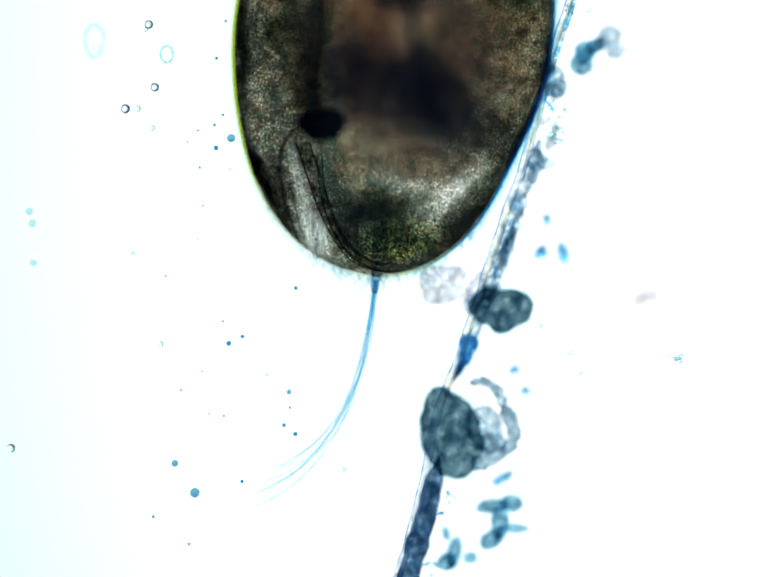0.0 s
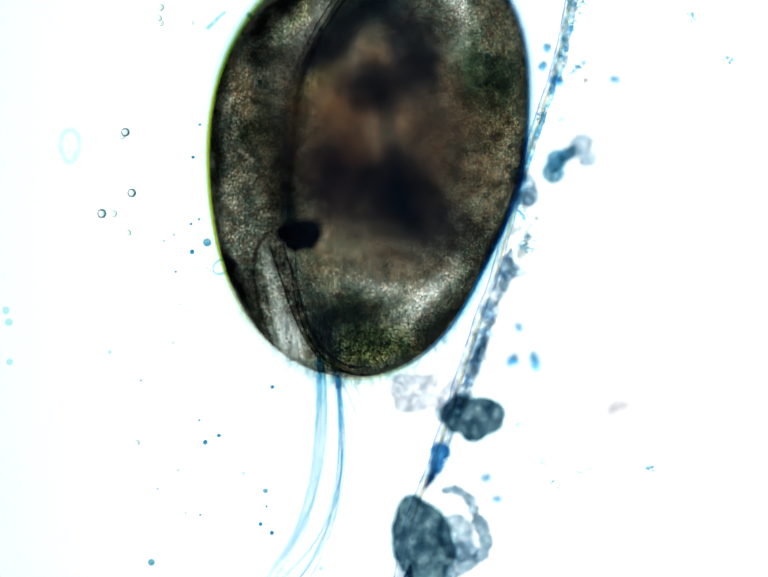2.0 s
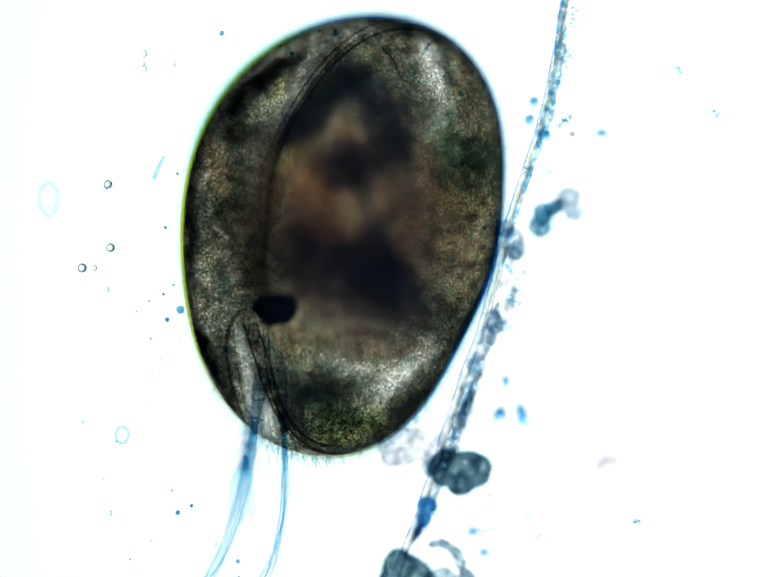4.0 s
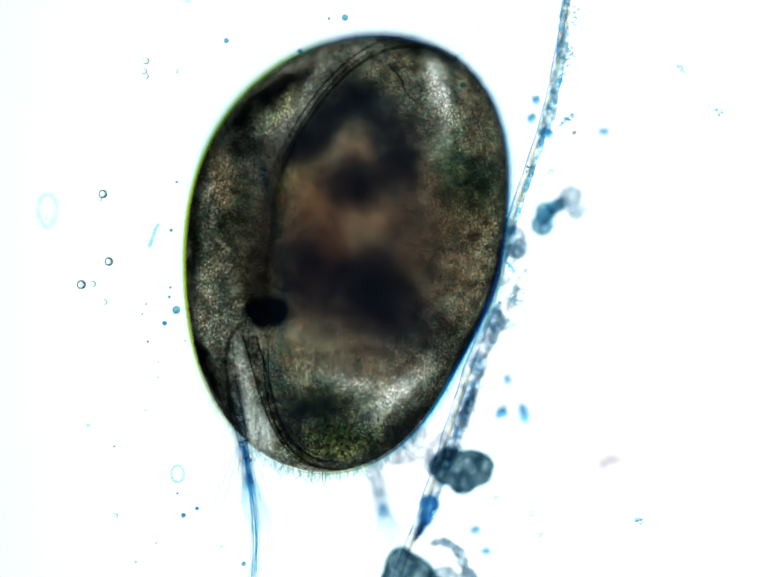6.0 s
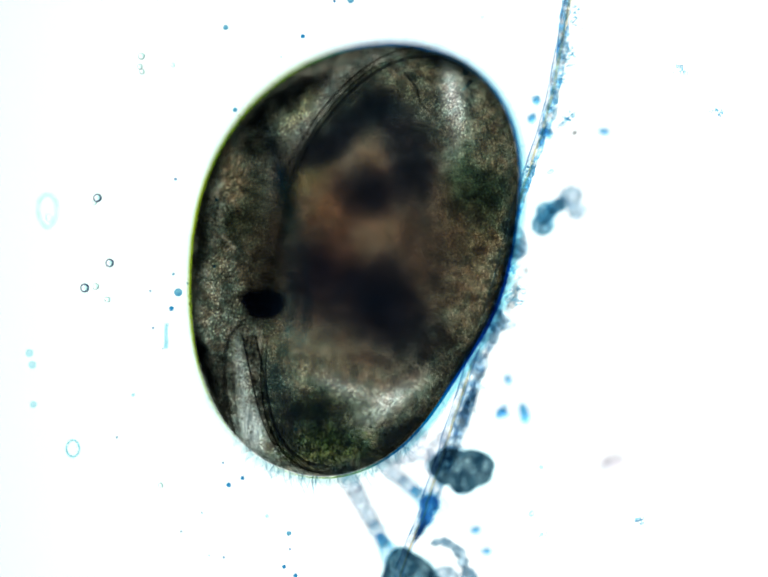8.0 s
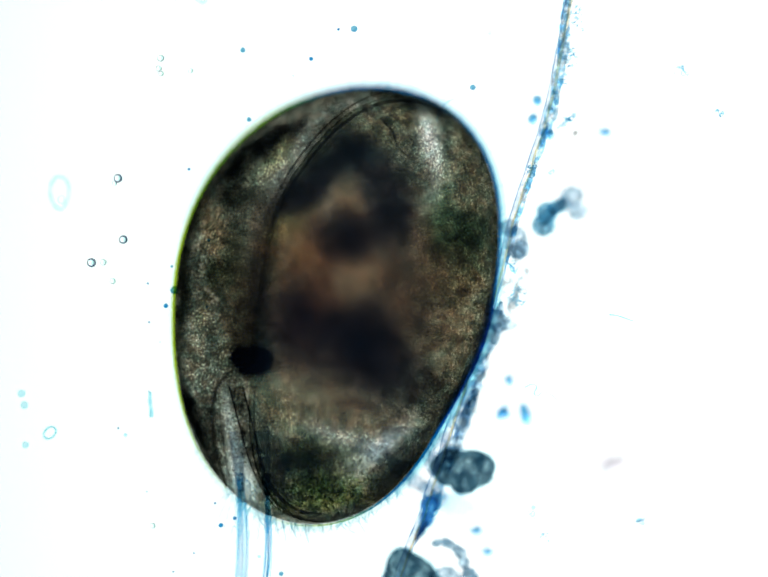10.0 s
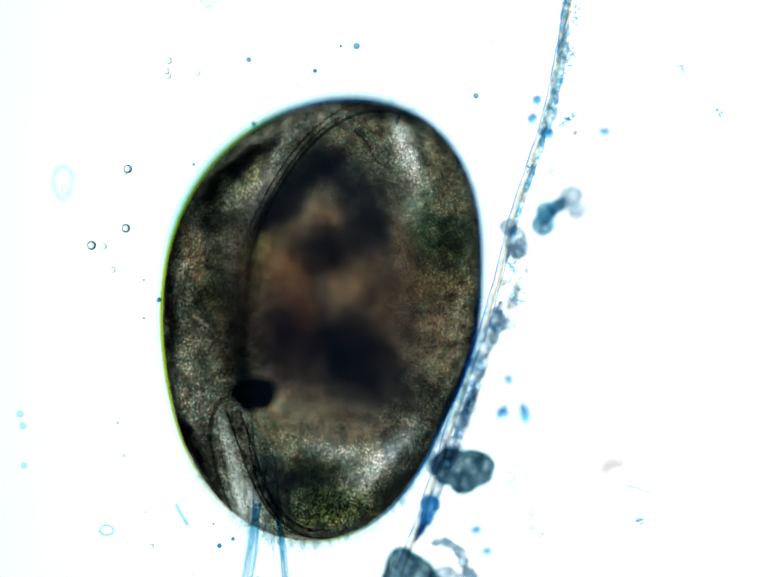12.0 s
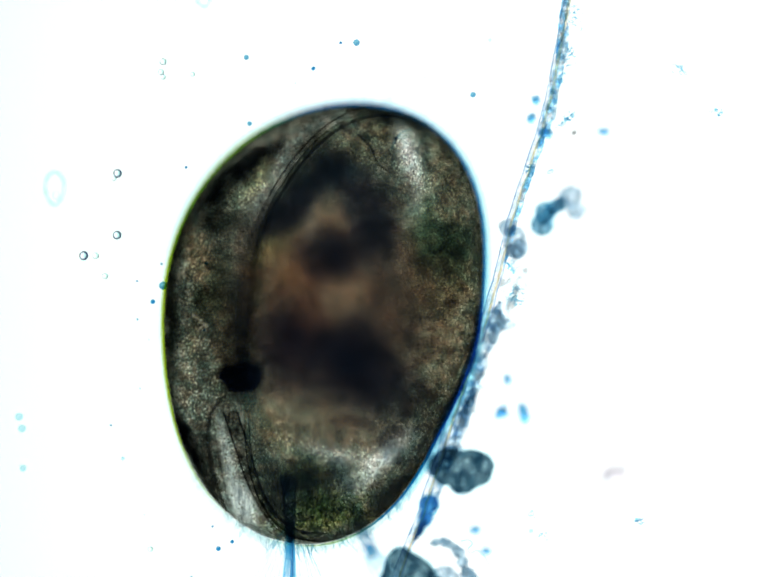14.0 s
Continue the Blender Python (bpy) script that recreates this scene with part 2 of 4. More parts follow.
# ---- the seed shrimp ----
BODY_RIM = (379.4, (-3.6, 12.7), (-61.0, 27.1), (-2.0, 9.7), (3.4, -6.8), (1.3, -4.2), (0.6, -1.3))
VALVE_RIM = (319.6, (-10.6, 15.7), (-90.4, 36.8), (8.8, 1.2), (14.5, -18.4), (-3.6, 0.5), (-1.2, 6.9), (1.3, -1.5))
VALVE_X, VALVE_Y = 78.0, -12.0
BODY_Z = 160.0


def rim(series, a):
    r = series[0]
    for k, (c, s) in enumerate(series[1:], 1):
        r += c * math.cos(k * a) + s * math.sin(k * a)
    return r - 0.08 * body_sag(a) + 6.0 * max(0.0, -math.sin(a)) ** 3 if series is BODY_RIM else r


def dome(bm, series, cx, cy, z0, high, rings=28, turns=128, inset=0.0, power=2.2, start=0.0, thick=0.0, sag=None):
    """A domed valve over the rim's outline; high below 0 turns it downwards. thick gives it an inner wall."""
    def skin(cut, lift):
        made = []
        for i in range(rings + 1):
            s = start + (1 - start) * i / rings
            s = s ** 0.7
            row = []
            for k in range(turns):
                a = 2 * math.pi * k / turns
                r = (rim(series, a) - inset - cut) * s
                z = z0 + (high - lift) * max(0.0, 1 - s ** power) ** 0.5 + ((sag(a) * s ** (4 if sag is valve_sag else 14)) if sag else 0.0)
                row.append(bm.verts.new((cx + r * math.cos(a), cy + r * math.sin(a), z)))
            made.append(row)
        for a, b in zip(made, made[1:]):
            for k in range(turns):
                bm.faces.new((a[k], a[(k + 1) % turns], b[(k + 1) % turns], b[k]))
        if start == 0.0:
            bmesh.ops.remove_doubles(bm, verts=made[0], dist=0.01)
        return made[-1]
    outer = skin(0.0, 0.0)
    if thick:
        inner = skin(thick, math.copysign(thick, high))
        for k in range(turns):
            bm.faces.new((outer[k], outer[(k + 1) % turns], inner[(k + 1) % turns], inner[k]))


def halo_skirt(bm, series, rows, turns=288):
    """A closed sloping skirt round the rim: rows of (distance from the outline, height)."""
    rings = [[bm.verts.new(((rim(series, a) + off) * math.cos(a), (rim(series, a) + off) * math.sin(a), z + body_sag(a)))
              for a in [2 * math.pi * k / turns for k in range(turns)]] for off, z in rows]
    for i in range(len(rings)):
        a, b = rings[i], rings[(i + 1) % len(rings)]
        for k in range(turns):
            bm.faces.new((a[k], a[(k + 1) % turns], b[(k + 1) % turns], b[k]))


def body_sag(a):
    """The hind end of the shell droops a little below the level of the rest."""
    return float(np.interp(math.degrees(a) % 360, (0, 40, 75, 125, 165, 330, 360), (-15, -28, -60, -50, 0, 0, -15)))


def valve_sag(a):
    """How the free edge of the upper valve rises and sinks round the rim: up at its ends, deep along the belly side."""
    return float(np.interp(math.degrees(a) % 360, (0, 60, 95, 122, 150, 170, 200, 222, 262, 300, 360), (0, 14, 30, 20, -62, -80, -70, 14, 30, 14, 0)))


def arc_band(bm, series, cx, cy, first, last, inner, outer, high, lift=0.0, sag=None, steps=120):
    """A closed strip along part of the rim, between two angles in degrees, tapering to both ends."""
    rows = []
    for k in range(steps + 1):
        u = k / steps
        a = radians(first + (last - first) * u)
        w = min(1.0, 0.08 + min(u, 1 - u) * 7)
        mid, half = (inner + outer) / 2 + (1.6 * noise.noise((u * 9, inner, 0.5)) if sag is valve_sag else 0.0), (outer - inner) / 2 * w
        z = lift + (sag(a) if sag else 0.0)
        ring = []
        for off, dz in ((-half, -high), (half, -high), (half, high), (-half, high)):
            r = rim(series, a) + mid + off
            ring.append(bm.verts.new((cx + r * math.cos(a), cy + r * math.sin(a), z + dz * w)))
        rows.append(ring)
    for a, b in zip(rows, rows[1:]):
        for k in range(4):
            bm.faces.new((a[k], a[(k + 1) % 4], b[(k + 1) % 4], b[k]))
    bm.faces.new(rows[0])
    bm.faces.new(rows[-1])


def loc(x, y):
    """A place on the animal, from the field's corner with the animal in its rest pose."""
    return x - 657.0, 668.0 - y


def stain(x, y, rx, ry, turn, soft, tint, amount=1.0):
    return (*loc(x, y), rx, ry, turn, soft, tint, amount)


def fringe_tint(name, slope, low, high, near, far):
    """Lens colour fringe put into a tint: yellow-green on one side, cyan on the other."""
    mat = bpy.data.materials.new(name)
    mat.use_nodes = True
    nt = mat.node_tree
    nt.nodes.clear()
    out = nt.nodes.new("ShaderNodeOutputMaterial")
    co = micro_coords(nt)
    sep = nt.nodes.new("ShaderNodeSeparateXYZ")
    nt.links.new(co, sep.inputs[0])
    mad = nt.nodes.new("ShaderNodeMath")
    mad.operation = "MULTIPLY_ADD"
    nt.links.new(sep.outputs[1], mad.inputs[0])
    mad.inputs[1].default_value = slope
    nt.links.new(sep.outputs[0], mad.inputs[2])
    m = nt.nodes.new("ShaderNodeMapRange")
    m.interpolation_type = "SMOOTHSTEP"
    m.inputs["From Min"].default_value, m.inputs["From Max"].default_value = low, high
    nt.links.new(mad.outputs[0], m.inputs["Value"])
    colour = mixed(nt, m.outputs[0], near, far)
    clear = nt.nodes.new("ShaderNodeBsdfTransparent")
    nt.links.new(colour, clear.inputs[0])
    nt.links.new(clear.outputs[0], out.inputs[0])
    return mat


def setae_bundle(bm, count, length, spread, bend, r, seed, z=0.0, y0=0.0, fan=10.0):
    """A fan of long curved bristles from the origin, pointing down the y axis."""
    rnd = random.Random(seed)
    for i in range(count):
        f = (i / (count - 1) - 0.5) if count > 1 else 0.0
        a = radians(f * spread + rnd.uniform(-0.6, 0.6))
        ln = length * rnd.uniform(0.78, 1.0)
        b = bend * rnd.uniform(0.97, 1.03)
        pts = []
        for k in range(15):
            u = k / 14
            w = a + radians(b) * u * u
            pts.append((0, 0, 0) if k == 0 else (pts[-1][0] + math.sin(w) * ln / 14, pts[-1][1] - math.cos(w) * ln / 14, 0))
        tube(bm, [(p[0] + f * fan * (0.45 * (1 - k / 14) + 0.7 * math.sin(math.pi * k / 14)), p[1] + y0, z + f * 16 + 4 * math.sin(i)) for k, p in enumerate(pts)], r, r * 0.55, 5, tip=True)


def podomere(bm, y0, y1, w0, w1):
    """One leg segment with swollen joints."""
    tube(bm, [(0, y0, 0), (0, y0 + (y1 - y0) * 0.12, 0), (0, (y0 + y1) / 2, 0), (0, y1 - (y1 - y0) * 0.1, 0), (0, y1, 0)], w0, w1, 10, 0.8)


APPENDAGES = {}


def build_shrimp():
    tan, umber = (0.79, 0.80, 0.795), (0.58, 0.605, 0.615)
    # pale places in the shell, with the ground of the painted sheen among them
    clearings = [
        stain(398, 535, 26, 56, 12, 0.8, (0.80, 0.73, 0.66), 0.85), stain(390, 705, 14, 40, 0, 0.8, (0.76, 0.72, 0.66), 0.8), stain(378, 790, 22, 50, -6, 0.8, (0.78, 0.76, 0.72), 0.75),
        stain(520, 368, 16, 46, -36, 0.7, (0.86, 0.85, 0.74), 0.9), stain(476, 410, 22, 26, 0, 0.8, (0.80, 0.82, 0.76), 0.7), stain(575, 275, 66, 14, 30, 0.8, (0.68, 0.66, 0.62), 0.5),
        stain(408, 855, 18, 60, -14, 0.8, (0.77, 0.75, 0.72), 0.7), stain(440, 790, 12, 30, 0, 0.8, (0.76, 0.75, 0.70), 0.7),
        stain(720, 305, 60, 30, -10, 0.8, (0.76, 0.72, 0.66), 0.8), stain(640, 335, 26, 14, 40, 0.8, (0.72, 0.68, 0.60), 0.6),
        stain(780, 275, 44, 20, -30, 0.7, (0.86, 0.82, 0.77), 0.85), stain(832, 325, 24, 66, 16, 0.8, (0.99, 0.99, 0.99), 0.95), stain(846, 400, 16, 60, 8, 0.8, (0.92, 0.94, 0.93), 0.85),
        stain(866, 490, 22, 66, 0, 0.8, (0.72, 0.80, 0.74), 0.8), stain(912, 370, 26, 84, 14, 0.7, (0.82, 0.77, 0.71), 0.75), stain(905, 690, 40, 130, -8, 0.8, (0.95, 0.91, 0.86), 0.9),
        stain(890, 590, 60, 40, 0, 0.8, (0.88, 0.82, 0.74), 0.75), stain(560, 490, 46, 10, 30, 0.8, (0.78, 0.74, 0.60), 0.7), stain(512, 545, 12, 60, 0, 0.8, (0.62, 0.64, 0.54), 0.6),
        stain(572, 905, 28, 60, 40, 0.8, (0.95, 0.92, 0.87), 0.9), stain(540, 870, 18, 34, 20, 0.8, (0.94, 0.91, 0.86), 0.85), stain(682, 938, 54, 22, -14, 0.8, (0.98, 0.985, 0.98), 0.9),
        stain(672, 972, 20, 13, 0, 0.8, (0.82, 0.74, 0.66), 0.7), stain(764, 962, 27, 82, -44, 0.7, (0.995, 0.995, 0.99), 0.97), stain(704, 1026, 24, 46, -50, 0.8, (0.97, 0.96, 0.93), 0.9),
        stain(735, 930, 84, 34, 20, 0.9, (0.90, 0.89, 0.87), 0.8), stain(640, 880, 120, 40, 0, 0.9, (0.86, 0.83, 0.80), 0.35), stain(735, 968, 84, 44, 40, 0.9, (0.94, 0.93, 0.91), 0.75), stain(668, 1036, 60, 26, 6, 0.8, (0.72, 0.77, 0.66), 0.8), stain(668, 1074, 90, 12, 8, 0.8, (0.92, 0.91, 0.80), 0.85),
    ]
    # dark pigment
    blots = [
        stain(505, 347, 86, 25, 37, 0.4, (0.17, 0.18, 0.18), 0.97), stain(440, 404, 42, 22, 42, 0.5, (0.22, 0.23, 0.22), 0.9), stain(386, 915, 12, 62, 24, 0.3, (0.14, 0.15, 0.15), 0.98),
        stain(412, 618, 22, 26, 0, 0.8, (0.44, 0.46, 0.40), 0.85), stain(370, 478, 18, 44, -24, 0.7, (0.36, 0.37, 0.34), 0.85), stain(346, 640, 12, 120, 0, 0.6, (0.26, 0.27, 0.24), 0.8), stain(440, 462, 44, 28, 20, 0.8, (0.34, 0.35, 0.32), 0.9), stain(446, 600, 30, 76, 4, 0.8, (0.42, 0.44, 0.38), 0.8),
        stain(470, 720, 34, 90, 0, 0.8, (0.46, 0.46, 0.42), 0.8), stain(920, 520, 40, 60, 0, 0.8, (0.48, 0.53, 0.48), 0.85), stain(880, 840, 40, 74, -25, 0.8, (0.62, 0.62, 0.61), 0.5),
        stain(800, 245, 90, 14, -14, 0.6, (0.36, 0.37, 0.34), 0.8), stain(640, 365, 60, 26, 26, 0.7, (0.34, 0.36, 0.32), 0.85), stain(632, 972, 56, 34, 10, 0.7, (0.36, 0.40, 0.34), 0.95),
        stain(706, 985, 44, 22, 40, 0.7, (0.38, 0.40, 0.38), 0.9), stain(560, 1010, 16, 60, 26, 0.7, (0.42, 0.42, 0.40), 0.8), stain(800, 1015, 22, 80, -42, 0.6, (0.46, 0.45, 0.42), 0.8),
        stain(424, 975, 14, 84, 14, 0.6, (0.36, 0.36, 0.34), 0.75), stain(626, 300, 44, 14, 34, 0.6, (0.42, 0.42, 0.39), 0.7),
    ]
    warm = [
        stain(588, 566, 66, 60, 0, 0.9, (0.85, 0.68, 0.54), 0.9), stain(716, 600, 54, 32, 10, 0.9, (1.0, 0.98, 0.92), 0.97), stain(672, 452, 34, 32, 0, 0.9, (0.80, 0.68, 0.59), 0.85),
        stain(600, 850, 100, 40, 0, 0.9, (0.84, 0.78, 0.72), 0.7), stain(545, 512, 52, 16, 34, 0.8, (0.84, 0.80, 0.62), 0.8), stain(640, 668, 26, 50, 24, 0.9, (0.74, 0.60, 0.50), 0.7),
        stain(812, 630, 56, 90, 0, 0.9, (0.50, 0.48, 0.46), 0.75),
    ]
    # white sheen painted into the shell's tint; the clear gape between the valves
    sheen = [
        stain(466, 950, 11, 92, 12, 0.8, (0.93, 0.945, 0.93), 0.6), stain(496, 1036, 24, 46, 18, 0.7, (0.95, 0.965, 0.95), 0.8),
        stain(832, 322, 18, 58, 16, 0.9, (1, 1, 1), 0.85), stain(850, 410, 12, 50, 6, 0.9, (0.96, 0.98, 0.98), 0.4), stain(764, 962, 18, 78, -44, 0.9, (1, 1, 1), 0.85), stain(682, 938, 44, 15, -14, 0.9, (1, 1, 1), 0.6), stain(735, 968, 70, 36, 40, 0.95, (0.97, 0.97, 0.96), 0.4),
    ]
    glint = [(*row[:7], row[7] * 0.35) for row in sheen[2:]] + sheen[:2]
    # soft dark silhouettes of the organs, painted into the lower valve's colour
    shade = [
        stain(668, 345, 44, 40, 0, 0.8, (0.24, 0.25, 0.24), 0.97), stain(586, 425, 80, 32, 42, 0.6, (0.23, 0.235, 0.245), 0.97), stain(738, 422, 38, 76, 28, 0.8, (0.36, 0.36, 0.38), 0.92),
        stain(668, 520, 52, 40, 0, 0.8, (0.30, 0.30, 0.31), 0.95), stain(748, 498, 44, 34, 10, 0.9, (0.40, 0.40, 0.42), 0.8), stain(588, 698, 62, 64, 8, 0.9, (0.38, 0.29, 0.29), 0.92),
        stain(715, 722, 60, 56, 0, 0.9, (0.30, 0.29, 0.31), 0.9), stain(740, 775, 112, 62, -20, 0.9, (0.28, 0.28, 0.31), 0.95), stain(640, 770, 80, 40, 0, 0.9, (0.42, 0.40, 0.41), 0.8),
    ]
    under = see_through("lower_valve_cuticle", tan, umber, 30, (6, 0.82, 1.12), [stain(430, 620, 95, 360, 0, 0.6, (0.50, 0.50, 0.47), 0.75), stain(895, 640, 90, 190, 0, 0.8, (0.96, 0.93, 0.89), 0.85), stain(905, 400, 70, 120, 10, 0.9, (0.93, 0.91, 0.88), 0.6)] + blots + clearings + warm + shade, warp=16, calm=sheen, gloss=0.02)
    over = speckled("upper_valve_cuticle", (0.97, 0.97, 0.96), (0.87, 0.875, 0.87), [stain(870, 600, 100, 190, 0, 0.8, (0.90, 0.89, 0.86), 0.7)] + blots[9:11] + clearings[10:14] + clearings[20:], calm=sheen, contrast=0.5)
    limb_wall = see_through("folded_limb_chitin", (0.98, 0.98, 0.98), (0.83, 0.85, 0.86), 12, (4, 0.88, 1.05), stretch=(1.6, 0.5, 1))
    rim_tint = see_through("rim_shade_tint", (0.96, 0.955, 0.94), (0.82, 0.82, 0.80), 26, (7, 0.85, 1.06))
    dusk = see_through("organ_tissue", (0.948, 0.951, 0.959), (0.912, 0.918, 0.931), 60)
    gut = see_through("gut_tissue", (0.952, 0.920, 0.902), (0.905, 0.872, 0.860), 70)
    moss_tissue = see_through("food_tissue", (0.98, 0.984, 0.977), (0.94, 0.947, 0.936), 20, (5, 0.92, 1.06))
    ink = see_through("eye_pigment", (0.05, 0.05, 0.07), (0.02, 0.02, 0.04), 20)
    hair = see_through("bristle_chitin", (0.86, 0.955, 0.98), (0.30, 0.66, 0.82), 60, island=True)
    fuzz = see_through("fringe_chitin", (0.74, 0.86, 0.90), (0.56, 0.72, 0.79), 60)
    joint_outline = see_through("joint_outline_tint", (0.72, 0.72, 0.78), (0.40, 0.45, 0.54), 12)
    chitin = see_through("limb_chitin", (0.95, 0.965, 0.98), (0.66, 0.77, 0.86), 9, (4, 0.84, 1.08), gloss=0.05)
    seam = see_through("valve_margin_chitin", (0.92, 0.91, 0.89), (0.72, 0.72, 0.70), 26, patches=[
        stain(660, 270, 120, 60, 38, 0.5, (0.48, 0.48, 0.47), 0.9), stain(560, 390, 40, 90, -25, 0.6, (0.76, 0.76, 0.74), 0.8),
        stain(530, 1020, 60, 110, 25, 0.5, (0.56, 0.56, 0.58), 0.95), stain(640, 1115, 80, 20, 0, 0.5, (0.5, 0.5, 0.46), 0.9)], warp=22)

    body = thing("seed_shrimp", "living brown mottled seed shrimp with translucent egg-shaped shell", "seed shrimp", 0, 0, BODY_Z)
    bm = bmesh.new()
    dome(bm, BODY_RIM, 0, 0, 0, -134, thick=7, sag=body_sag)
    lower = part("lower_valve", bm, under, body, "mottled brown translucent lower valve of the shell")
    bm = bmesh.new()
    dome(bm, VALVE_RIM, VALVE_X, VALVE_Y, 6, 215, thick=9, sag=valve_sag)
    upper = part("upper_valve", bm, over, body, "mottled brown translucent upper valve with silvery sheen")
    bm = bmesh.new()
    dome(bm, BODY_RIM, 0, 0, 2, 46, inset=2, power=6.0, thick=5, sag=body_sag)
    pigment = speckled("pigment_speckle", (0.975, 0.965, 0.93), (0.66, 0.675, 0.66), [stain(482, 610, 30, 190, 0, 0.8, (0.52, 0.53, 0.50), 0.7)] + blots + clearings,
                       calm=[stain(672, 610, 170, 250, 8, 0.6, (0.86, 0.84, 0.81), 0.8), stain(640, 840, 120, 60, 0, 0.9, (0.86, 0.84, 0.81), 0.4)] + glint)
    part("pigment_layer", bm, pigment, body, "speckled brown pigment layer under the shell")
    # Refraction darkening towards the rim, put in as three overlapping dark bands.
    for k, (inner, high) in enumerate(((-6, 10), (-12, 16), (-21, 26))):
        bm = bmesh.new()
        arc_band(bm, BODY_RIM, 0, 0, 256, 603, inner, 0 - k * 1.5, high * 0.7, 0, body_sag, 300)
        part("rim_shade", bm, rim_tint, lower, "dark band imitating refraction along the shell margin")
    # The lens's colour fringe, modelled as a thin tinted band round the rim.
    bm = bmesh.new()
    arc_band(bm, BODY_RIM, 0, 0, 256, 604, -1.5, 5.5, 1.5, 0, body_sag, 300)
    part("lens_fringe", bm, fringe_tint("lens_fringe_tint", 0.2, -110, 70, (0.62, 0.70, 0.16), (0.06, 0.40, 0.60)), lower, "lens colour fringe painted along the shell margin")
    # A stronger blue lens fringe down the right edge, added as a band.
    bm = bmesh.new()
    arc_band(bm, BODY_RIM, 0, 0, 308, 372, -9, 4, 3.0, -20, body_sag, 120)
    part("lens_fringe", bm, fringe_tint("blue_lens_fringe_tint", 0.2, 150, 330, (0.42, 0.62, 0.90), (0.26, 0.48, 0.86)), lower, "blue lens fringe painted on the shell edge beside the filament")
    # Soft cyan glow round the body, put into a sloping tinted band.
    bm = bmesh.new()
    halo_skirt(bm, BODY_RIM, ((1.0, -4), (8.0, -30), (14.0, -70), (11.0, -72), (5.0, -32), (0.0, -6)))
    part("halo_skirt", bm, fringe_tint("halo_tint", 0.9, -260, -60, (0.86, 0.93, 0.92), (0.56, 0.83, 0.88)), lower, "faint cyan glow round the shell, painted as a skirt")
    fold = see_through("valve_fold_tissue", (0.93, 0.93, 0.92), (0.86, 0.86, 0.85), 40, (5, 0.94, 1.03))
    for inner, outer, lift in ((-34, 10, -20), (-20, 26, -12)):
        bm = bmesh.new()
        arc_band(bm, VALVE_RIM, VALVE_X, VALVE_Y, 100, 215, inner, outer, 4, lift, valve_sag)
        part("valve_fold", bm, fold, upper, "soft dark fold behind the valve margin")
    ridge = see_through("margin_ridge_chitin", (0.66, 0.65, 0.63), (0.40, 0.40, 0.39), 16, (4, 0.85, 1.1))
    for first, last, inner, outer in ((72, 200, -15, -8), (84, 205, 8, 12), (96, 150, -3, -0.5), (216, 258, -17, -13), (216, 264, -4, 0)):
        bm = bmesh.new()
        arc_band(bm, VALVE_RIM, VALVE_X, VALVE_Y, first, last, inner, outer, 2.5, 8, valve_sag)
        part("margin_ridge", bm, ridge, upper, "dark ridge along the valve margin")

    bm = bmesh.new()
    tube(bm, smooth_path([(*loc(450, 822), 0), (*loc(430, 852), 2), (*loc(423, 900), 6), (*loc(432, 960), 10), (*loc(448, 1015), 12), (*loc(462, 1054), 6)], 6), 5.0, 2.6, 8, 0.6)
    part("inner_margin", bm, see_through("inner_margin_chitin", (0.62, 0.62, 0.60), (0.40, 0.40, 0.39), 20), lower, "dark inner edge of the lower valve")
    bm = bmesh.new()
    tube(bm, smooth_path([(*loc(436, 850), 8), (*loc(440, 905), 14), (*loc(452, 970), 18), (*loc(466, 1030), 14)], 6), 2.4, 1.6, 6)
    part("inner_margin", bm, seam, lower, "thin inner edge of the lower valve")

    for path, r0, r1, flat in (([(455, 850), (468, 930), (486, 1010), (500, 1085)], 12, 9, 0.5), ([(500, 905), (502, 970), (500, 1030), (508, 1082)], 15, 11, 0.5),
                               ([(436, 780), (428, 830), (432, 880)], 7, 6, 0.5), ([(412, 770), (405, 840), (420, 905)], 6, 5, 0.5)):
        bm = bmesh.new()
        tube(bm, smooth_path([(*loc(x, y), 40) for x, y in path], 6), r0, r1, 10, flat)
        part("folded_limb", bm, limb_wall, body, "pale folded limb seen between the valves")
    bm = bmesh.new()
    tube(bm, smooth_path([(*loc(728, 282), 60), (*loc(755, 310), 64), (*loc(768, 340), 66), (*loc(790, 358), 66)], 6), 2.2, 1.4, 6)
    part("crease", bm, see_through("crease_chitin", (0.5, 0.5, 0.48), (0.36, 0.36, 0.35), 20), upper, "thin dark crease in the upper valve")

    bm = bmesh.new()
    tube(bm, smooth_path([(*loc(470, 850), 20), (*loc(492, 915), 28), (*loc(512, 975), 34), (*loc(536, 1030), 34), (*loc(570, 1074), 28), (*loc(612, 1098), 20), (*loc(665, 1104), 14)], 6), 15, 8.0, 10, 0.5)
    part("valve_hem", bm, see_through("valve_hem_chitin", (0.90, 0.88, 0.85), (0.60, 0.585, 0.56), 9, (4, 0.72, 1.2)), upper, "thick rolled hem of the upper valve")

    for side, tint in ((-1, (0.45, 0.44, 0.43)), (1, (0.55, 0.54, 0.52))):
        bm = bmesh.new()
